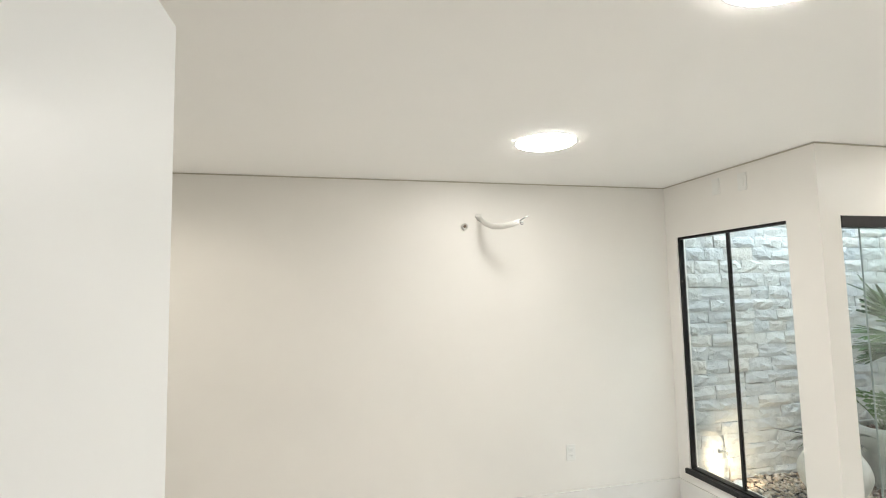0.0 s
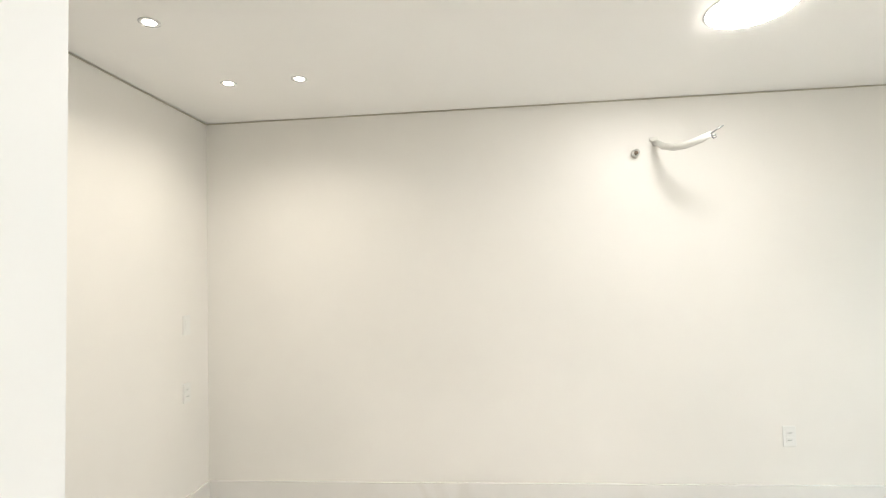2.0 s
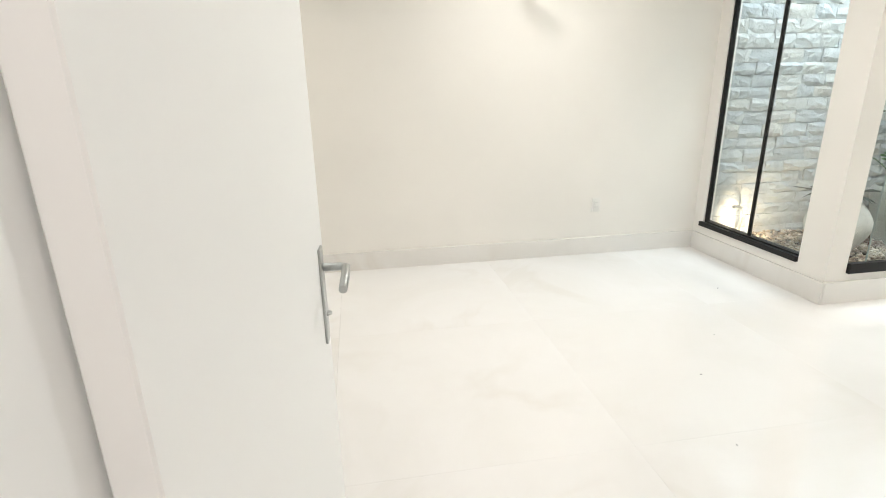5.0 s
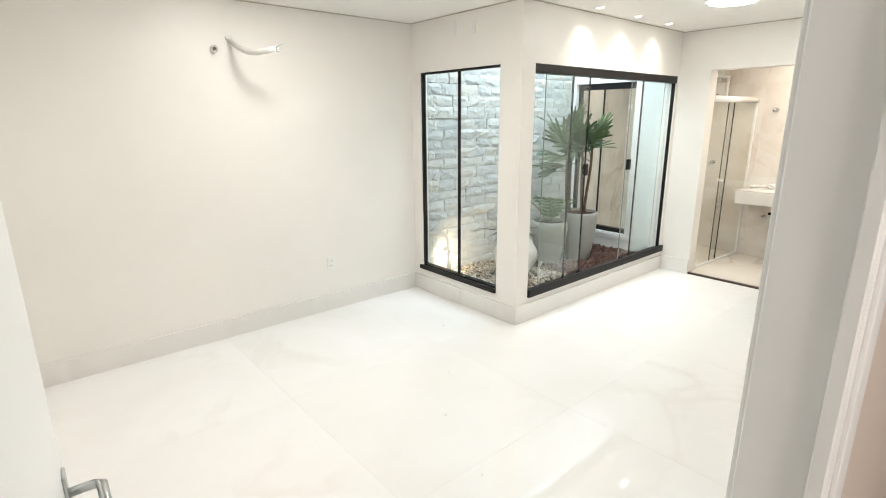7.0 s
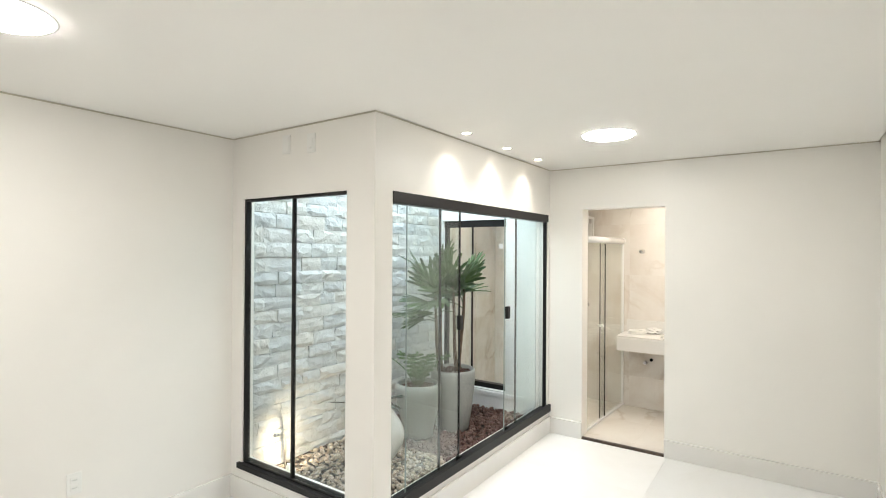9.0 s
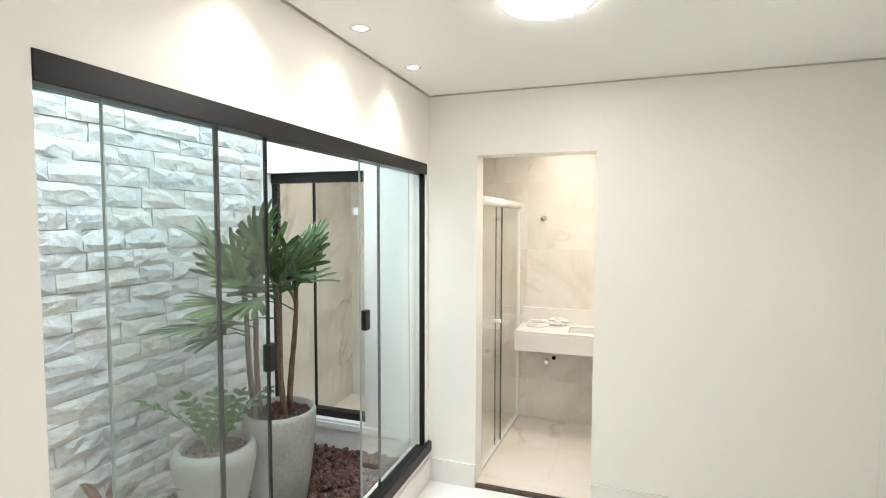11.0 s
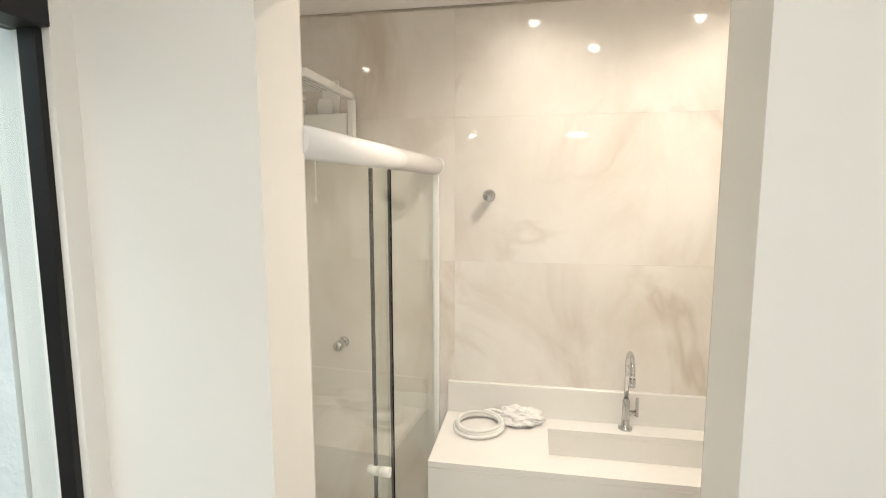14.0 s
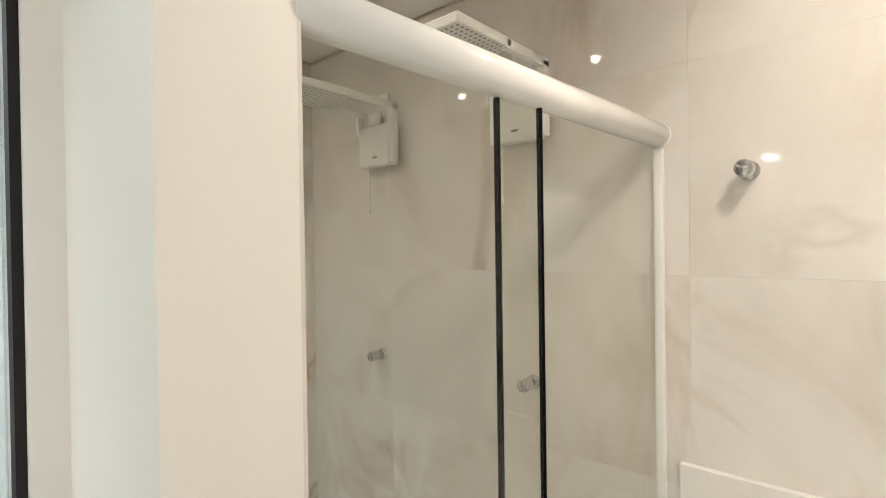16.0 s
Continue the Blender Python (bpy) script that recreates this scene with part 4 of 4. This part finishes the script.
# ---- bathroom ----
def shower_screen():
    t = thing("shower_screen", (2.61, -0.318, 0.02), "sliding glass shower screen with a rounded white top rail", "shower screen")
    y, z = -0.318, 1.845
    bm = tube([(XE + TE + 0.001, y, z), (XB - 0.018, y, z)], 0.033, 24)
    part("top_rail", bm, M_WHITEMETAL, t, "glossy white rounded top rail")
    part("end_cap", tube([(XB - 0.022, y, z), (XB - 0.012, y, z), (XB - 0.003, y, z)], [0.035, 0.036, 0.030], 24), M_WHITEMETAL, t)
    part("bottom_track", box(XE + TE + 0.001, XB - 0.002, y - 0.018, y + 0.018, 0.0205, 0.045, 0.005), M_WHITEMETAL, t, "white bottom track")
    part("wall_profile", box(XB - 0.018, XB - 0.001, y - 0.012, y + 0.012, 0.045, 1.815, 0.002), M_WHITEMETAL, t, "white wall profile")
    fixed = part("fixed_pane", box(3.018, XB - 0.012, y - 0.003, y + 0.005, 0.045, 1.82), M_SHOWERGLASS, t)
    slide = part("sliding_pane", box(XE + TE + 0.007, 3.122, y - 0.015, y - 0.007, 0.045, 1.82), M_SHOWERGLASS, t)
    for p in (fixed, slide):
        p.visible_shadow = False
    part("seal", box(3.011, 3.018, y - 0.0035, y + 0.0055, 0.045, 1.81), M_GASKET, fixed, "black edge seal")
    part("seal", box(3.122, 3.129, y - 0.0155, y - 0.0065, 0.045, 1.81), M_GASKET, slide, "black edge seal")
    part("knob", tube([(3.01, y - 0.007, 0.98), (3.01, y + 0.020, 0.98)], 0.014, 16), M_PLASTIC, slide, "white round knob")
    part("knob", tube([(3.01, y - 0.042, 0.98), (3.01, y - 0.015, 0.98)], 0.014, 16), M_PLASTIC, slide, "white round knob")
    t.matrix_basis = pose(2.61, -0.296, 0.02, 0, 0, -2.95)
    return t


def rain_shower(y):
    """An electric shower: wall body, flat square arm, perforated head, pull cord."""
    t = thing("electric_shower", (XB, y, 1.9), "white electric shower with flat square head and pull cord", "shower", "wall showers")
    x = XB
    part("back_plate", box(x - 0.014, x - 0.001, y - 0.035, y + 0.035, 2.045, 2.185, 0.003), M_PLASTIC, t)
    body = part("heater", box(x - 0.062, x - 0.012, y - 0.085, y + 0.095, 1.885, 2.05, 0.006), M_PLASTIC, t, "flat white heater box")
    part("emblem", box(x - 0.0632, x - 0.0615, y - 0.018, y + 0.010, 1.915, 1.923), M_GREYPLASTIC, body, "small grey emblem bar")
    part("arm_riser", box(x - 0.064, x - 0.030, y - 0.112, y - 0.088, 1.89, 2.12, 0.004), M_PLASTIC, t)
    part("arm_riser", box(x - 0.064, x - 0.030, y + 0.098, y + 0.112, 2.02, 2.10, 0.004), M_PLASTIC, t)
    part("arm", box(x - 0.26, x - 0.030, y - 0.112, y - 0.088, 2.098, 2.126, 0.004), M_PLASTIC, t)
    part("arm", box(x - 0.26, x - 0.030, y + 0.090, y + 0.112, 2.098, 2.122, 0.004), M_PLASTIC, t)
    part("connector", turned([(0, 0), (0.028, 0), (0.03, 0.03), (0.024, 0.055), (0, 0.055)], 20, (x - 0.045, y + 0.01, 2.05)), M_PLASTIC, t)
    head = part("head", box(x - 0.47, x - 0.235, y - 0.112, y + 0.112, 2.101, 2.129, 0.004), M_PLASTIC, t, "flat white rain head")
    bm = bmesh.new()
    for i in range(12):
        for j in range(12):
            bmesh.ops.create_circle(bm, cap_ends=True, segments=8, radius=0.0042, matrix=Matrix.Translation((x - 0.455 + i * 0.0185, y - 0.100 + j * 0.0182, 2.1002)))
    part("nozzles", bm, M_GREYPLASTIC, head, "rows of grey nozzles")
    cord = part("pull_cord", tube([(x - 0.035, y + 0.065, 1.886), (x - 0.035, y + 0.065, 1.80), (x - 0.035, y + 0.066, 1.72)], 0.0035, 8), M_PLASTIC, t)
    part("cord_grip", turned([(0, 0), (0.006, 0.002), (0.007, 0.012), (0.004, 0.03), (0, 0.03)], 12, (x - 0.035, y + 0.066, 1.695)), M_PLASTIC, cord)
    return t


def valve_knob(y, z, label, group):
    t = thing("shower_valve", (XB, y, z), label, "valve", group)
    def lathe(profile):
        bm = turned(profile, 24)
        bm.transform(Matrix.Translation((XB, y, z)) @ Matrix.Rotation(-math.pi / 2, 4, "Y"))
        return bm
    part("flange", lathe([(0, 0), (0.024, 0), (0.024, 0.006), (0.020, 0.012), (0, 0.012)]), M_CHROME, t)
    part("knob", lathe([(0, 0.012), (0.014, 0.012), (0.014, 0.03), (0.0195, 0.032), (0.0205, 0.036), (0.0205, 0.068), (0.0185, 0.072), (0, 0.072)]), M_CHROME, t, "chrome cylindrical knob")
    return t


shower_screen()
rain_shower(0.075)
rain_shower(0.748)
valve_knob(0.05, 1.112, "chrome cylindrical shower valve on the marble tiles", "shower valves")
valve_knob(0.778, 1.106, "chrome cylindrical shower valve on the marble tiles", "shower valves")
valve_knob(-0.562, 1.73, "chrome cylindrical stop valve high on the marble tiles", "shower valves")


def vanity():
    x0, x1, y0, y1, zb, zt = 3.308, XB - 0.001, -1.548, -0.40, 0.697, 0.85
    bx0, bx1, by0, by1, bz = 3.385, 3.615, -1.39, -0.80, 0.745
    t = thing("vanity_counter", ((x0 + x1) / 2, (y0 + y1) / 2, zb), "white quartz wall-hung vanity counter with a carved basin", "vanity")
    part("worktop", ring_slab(x0, x1, y0, y1, bx0, bx1, by0, by1, zt - 0.02, zt), M_QUARTZ, t)
    part("apron", box(x0, x0 + 0.02, y0, y1, zb, zt - 0.021, 0.002, 1), M_QUARTZ, t)
    part("apron", box(x0 + 0.021, x1, y1 - 0.02, y1, zb, zt - 0.021, 0.002, 1), M_QUARTZ, t)
    part("basin", boxes((bx0 - 0.012, bx1 + 0.012, by0 - 0.012, by1 + 0.012, bz - 0.012, bz), (bx0 - 0.012, bx0, by0 - 0.012, by1 + 0.012, bz, zt - 0.021), (bx1, bx1 + 0.012, by0 - 0.012, by1 + 0.012, bz, zt - 0.021), (bx0, bx1, by0 - 0.012, by0, bz, zt - 0.021), (bx0, bx1, by1, by1 + 0.012, bz, zt - 0.021)), M_QUARTZ, t)
    part("backsplash", box(x1 - 0.02, x1, y0, y1 - 0.001, zt + 0.0005, 0.978, 0.0015, 1), M_QUARTZ, t)
    f = thing("basin_tap", (3.66, -1.09, zt), "tall chrome swan-neck basin tap with side lever", "tap")
    x, y = 3.665, -1.09
    part("base", turned([(0, 0), (0.026, 0), (0.026, 0.006), (0.016, 0.012), (0.0135, 0.05), (0.0135, 0.11), (0.0105, 0.12), (0, 0.12)], 24, (x, y, zt)), M_CHROME, f)
    neck = [(x, y, zt + 0.115), (x, y, zt + 0.25)] + [(x - 0.05 + 0.05 * math.cos(a), y, zt + 0.25 + 0.06 * math.sin(a)) for a in [math.pi * k / 10 for k in range(1, 11)]] + [(x - 0.10, y, zt + 0.23)]
    part("spout", tube(neck, 0.009, 14), M_CHROME, f)
    part("aerator", tube([(x - 0.10, y, zt + 0.235), (x - 0.10, y, zt + 0.205)], 0.011, 16), M_CHROME, f)
    part("lever", tube([(x, y, zt + 0.065), (x, y - 0.035, zt + 0.065)], 0.010, 12), M_CHROME, f)
    part("lever_blade", box(x - 0.006, x + 0.006, y - 0.046, y - 0.034, zt + 0.05, zt + 0.125, 0.003), M_CHROME, f)
    return t


vanity()


def hose_coil():
    t = thing("coiled_hose", (3.58, -0.54, 0.851), "white flexible hose lying coiled on the vanity", "hose")
    pts = []
    for i in range(120):
        a = i * 0.21
        r = 0.095 - 0.0001 * i + 0.006 * math.sin(i * 0.13)
        pts.append((3.575 + r * math.cos(a), -0.545 + r * 0.95 * math.sin(a), 0.857 + 0.0065 * (a / 6.283) + 0.002 * math.sin(a * 2)))
    end = Vector(pts[-1])
    pts += [tuple(end + Vector((0.01, -0.03 * k, 0.006 - 0.004 * k))) for k in range(1, 4)]
    part("hose", tube(pts, 0.0062, 8), M_PLASTIC, t)
    part("coupling", tube([pts[-1], tuple(Vector(pts[-1]) + Vector((0.004, -0.03, 0.0)))], 0.0105, 12), M_PLASTIC, t)
    b = thing("plastic_bag", (3.64, -0.70, 0.851), "crumpled clear plastic bag of white fittings on the vanity", "bag")
    bm = bmesh.new()
    bmesh.ops.create_icosphere(bm, subdivisions=4, radius=1)
    for v in bm.verts:
        k = 1 + 0.35 * noise.noise(v.co * 2.3) + 0.16 * noise.noise(v.co * 6)
        v.co = Vector((3.64 + v.co.x * 0.055 * k, -0.695 + v.co.y * 0.085 * k, max(0.8515, 0.878 + v.co.z * 0.036 * k)))
    part("film", bm, M_BAG, b)
    part("fitting", tube([(3.63, -0.66, 0.868), (3.65, -0.735, 0.868)], 0.012, 12), M_PLASTIC, b, "white plastic fitting")
    part("fitting", tube([(3.66, -0.67, 0.884), (3.62, -0.70, 0.884)], 0.009, 12), M_PLASTIC, b, "white plastic fitting")
    return t


hose_coil()


def under_sink():
    t = thing("water_inlet", (XB, -0.60, 0.52), "chrome water inlet stub on the wall under the vanity", "pipe")
    part("stub", tube([(XB - 0.001, -0.60, 0.52), (XB - 0.045, -0.60, 0.52)], [0.02, 0.017], 16), M_CHROME, t)
    part("stub_cap", tube([(XB - 0.001, -0.66, 0.555), (XB - 0.02, -0.66, 0.555)], 0.016, 16), M_GASKET, t, "black capped opening")
    d = thing("drain_trap", (3.56, -1.02, 0.6), "white corrugated drain pipe under the basin", "pipe")
    pts = [(3.50, -1.10, 0.735), (3.50, -1.10, 0.64), (3.505, -1.11, 0.575), (3.53, -1.135, 0.54), (3.57, -1.16, 0.535), (3.64, -1.18, 0.54), (XB - 0.003, -1.19, 0.55)]
    part("pipe", tube(pts, [0.022, 0.022, 0.021, 0.021, 0.021, 0.02, 0.02], 14), M_PLASTIC, d)
    part("nut", tube([(3.50, -1.10, 0.70), (3.50, -1.10, 0.733)], 0.032, 8), M_PLASTIC, d)
    return t


under_sink()

# ---- tiles, last ----
def tile_set(parent_name, label, mat, cells, axis):
    """Tiles as children of a piece of the setting. cells: centre and half sizes; axis: thickness axis."""
    cache = {}
    parent = bpy.data.objects[parent_name]
    for c, hsz in cells:
        key = tuple(round(v, 4) for v in hsz)
        if key not in cache:
            bm = box(-hsz[0], hsz[0], -hsz[1], hsz[1], -hsz[2], hsz[2], 0.0002, 1)
            me = bpy.data.meshes.new("tile")
            bm.to_mesh(me)
            bm.free()
            me.materials.append(mat)
            cache[key] = me
        ob = new("tile", cache[key])
        ob.parent = parent
        ob.matrix_parent_inverse = parent.matrix_basis.inverted()
        ob.location = c


def grid_cells(a0, a1, b0, b1, sa, sb, oa, ob_, joint):
    """Cut the rectangle into tiles of sa x sb with joints, the grid passing through (oa, ob_)."""
    def cuts(lo, hi, step, origin):
        k = math.floor((lo - origin) / step)
        at = [lo]
        while origin + (k + 1) * step < hi - 0.01:
            k += 1
            if origin + k * step > lo + 0.01:
                at.append(origin + k * step)
        return at + [hi]
    ca, cb = cuts(a0, a1, sa, oa), cuts(b0, b1, sb, ob_)
    for i in range(len(ca) - 1):
        for j in range(len(cb) - 1):
            yield (ca[i] + ca[i + 1]) / 2, (cb[j] + cb[j + 1]) / 2, (ca[i + 1] - ca[i]) / 2 - joint, (cb[j + 1] - cb[j]) / 2 - joint


cells = [((x, y, -0.006), (hx, hy, 0.006)) for x, y, hx, hy in grid_cells(XW + 0.001, XE - 0.006, YS - 2.04, YN - 0.001, 1.2, 1.2, -1.9, -1.05, 0.0002) if not (x > 0.05 and y > 0.6)]
trim = []
for c, hs in cells:
    if c[0] + hs[0] > 0.01 and c[1] + hs[1] > 0.01:      # keep clear of the light well
        if c[0] - hs[0] < 0:
            w = (0.1 - (c[0] - hs[0])) / 2
            trim.append(((c[0] - hs[0] + w, c[1], c[2]), (w, hs[1], hs[2])))
            if c[1] - hs[1] < 0:
                d = (0.1 - (c[1] - hs[1])) / 2
                w2 = (c[0] + hs[0] - 0.1) / 2
                trim.append(((0.1 + w2, c[1] - hs[1] + d, c[2]), (w2, d, hs[2])))
        elif c[1] - hs[1] < 0.1:
            d = (0.1 - (c[1] - hs[1])) / 2
            trim.append(((c[0], c[1] - hs[1] + d, c[2]), (hs[0], d, hs[2])))
    else:
        trim.append((c, hs))
tile_set("floor", "", M_FLOOR, trim, "z")
tile_set("bath_floor", "", M_BATHFLOOR, [((x, y, 0.0135), (hx, hy, 0.0065)) for x, y, hx, hy in grid_cells(XE + 0.03, XB, YB0, YB1, 0.58, 1.15, 3.17, -0.76, 0.0002)], "z")
tile_set("bath_wall_east", "", M_MARBLE, [((XB + 0.006, y, z), (0.006, hy, hz)) for y, z, hy, hz in grid_cells(YB0, YB1, 0.02, HB + 0.03, 1.15, 0.56, -0.425, 0.35, 0.00015)], "x")
tile_set("bath_wall_north", "", M_MARBLE, [((x, YB1 + 0.006, z), (hx, 0.006, hz)) for x, z, hx, hz in grid_cells(XE + TE, XB, 0.02, HB + 0.03, 1.15, 0.56, 3.0, 0.35, 0.00015)], "y")
tile_set("bath_wall_south", "", M_MARBLE, [((x, YB0 - 0.006, z), (hx, 0.006, hz)) for x, z, hx, hz in grid_cells(XE + TE, XB, 0.02, HB + 0.03, 1.15, 0.56, 3.0, 0.35, 0.00015)], "y")
wt = [(y, z, hy, hz) for lo, hi, z0, z1 in ((YB0, BY0 - 0.001, 0.02, HB + 0.03), (BY1 + 0.001, SY0 - 0.001, 0.02, HB + 0.03), (SY0, SY1, 0.02, SZ0), (SY0, YB1, SZ1, HB + 0.03), (BY0, BY1, BZ, HB + 0.03)) for y, z, hy, hz in grid_cells(lo, hi, z0, z1, 1.15, 0.56, -0.425, 0.35, 0.00015)]
tile_set("wall_east", "", M_MARBLE, [((XE + TE + 0.0035, y, z), (0.003, hy, hz)) for y, z, hy, hz in wt], "x")


# ---- split-face stones on the light well's far wall ----
def stone_mesh(seed):
    """A split stone one unit long and high, rough in front (towards -Y), of about 50 triangles."""
    rnd = random.Random(seed)
    bm = bmesh.new()
    nx, nz = 5, 4
    g = []
    for i in range(nx):
        row = []
        for j in range(nz):
            u, w = i / (nx - 1) - 0.5, j / (nz - 1) - 0.5
            edge = i in (0, nx - 1) or j in (0, nz - 1)
            depth = rnd.uniform(0.66, 0.82) if edge else rnd.uniform(0.76, 1.0)
            if edge:
                u += rnd.uniform(-0.018, 0.012)
                w += rnd.uniform(-0.035, 0.025)
            else:
                u += rnd.uniform(-0.08, 0.08)
                w += rnd.uniform(-0.08, 0.08)
            row.append(bm.verts.new((u, -depth, w)))
        g.append(row)
    rim = [g[i][0] for i in range(nx)] + [g[nx - 1][j] for j in range(1, nz)] + [g[i][nz - 1] for i in range(nx - 2, -1, -1)] + [g[0][j] for j in range(nz - 2, 0, -1)]
    back = [bm.verts.new((v.co.x, 0, v.co.z)) for v in rim]
    for i in range(nx - 1):
        for j in range(nz - 1):
            q = (g[i][j], g[i + 1][j], g[i + 1][j + 1], g[i][j + 1])
            if rnd.random() < 0.5:
                bm.faces.new((q[0], q[1], q[2]))
                bm.faces.new((q[0], q[2], q[3]))
            else:
                bm.faces.new((q[0], q[1], q[3]))
                bm.faces.new((q[1], q[2], q[3]))
    for k in range(len(rim)):
        bm.faces.new((rim[k], back[k], back[(k + 1) % len(rim)], rim[(k + 1) % len(rim)]))
    bmesh.ops.recalc_face_normals(bm, faces=bm.faces[:])
    me = bpy.data.meshes.new("stone")
    bm.to_mesh(me)
    bm.free()
    me.materials.append(M_STONE)
    return me


stones = [stone_mesh(k) for k in range(14)]
rnd = random.Random(11)
backing = bpy.data.objects["wall_well_north"]
z = 0.06
upper = []
while z < TOP - 0.02:
    h = rnd.uniform(0.092, 0.115)
    x = 0.125 - rnd.uniform(0, 0.12)
    while x < XE - 0.01:
        w = rnd.choice((0.19, 0.22, 0.25, 0.28, 0.31)) * rnd.uniform(0.9, 1.1)
        a, b = max(x, 0.122), min(x + w, XE - 0.002)
        if b - a > 0.03:
            upper.append(((a + b) / 2, z + h / 2, b - a, h, rnd.uniform(0.046, 0.066), rnd.choice(stones), rnd.random() < 0.5))
        x += w
    z += h
late = []
for cx, cz, w, h, d, me, flip in upper:
    m = Matrix.Translation((cx, YN, cz)) @ Matrix.Diagonal((w - 0.002, d, h - 0.002, 1)) @ (Matrix.Rotation(math.pi, 4, "Y") if flip else Matrix.Identity(4))
    if cz < 2.75:
        ob = new("stone", me)
        ob.parent = backing
        ob.matrix_parent_inverse = backing.matrix_basis.inverted()
        ob.matrix_basis = m
    else:
        late.append((m, me))
verts, faces = [], []
for m, me in late:
    n0 = len(verts)
    verts += [tuple(m @ v.co) for v in me.vertices]
    faces += [[n0 + k for k in f.vertices] for f in me.polygons]
me = bpy.data.meshes.new("stones_high")
me.from_pydata(verts, [], faces)
me.materials.append(M_STONE)
high = new("stones_high", me)
high.parent = backing
tagged(high, kind="stuff")
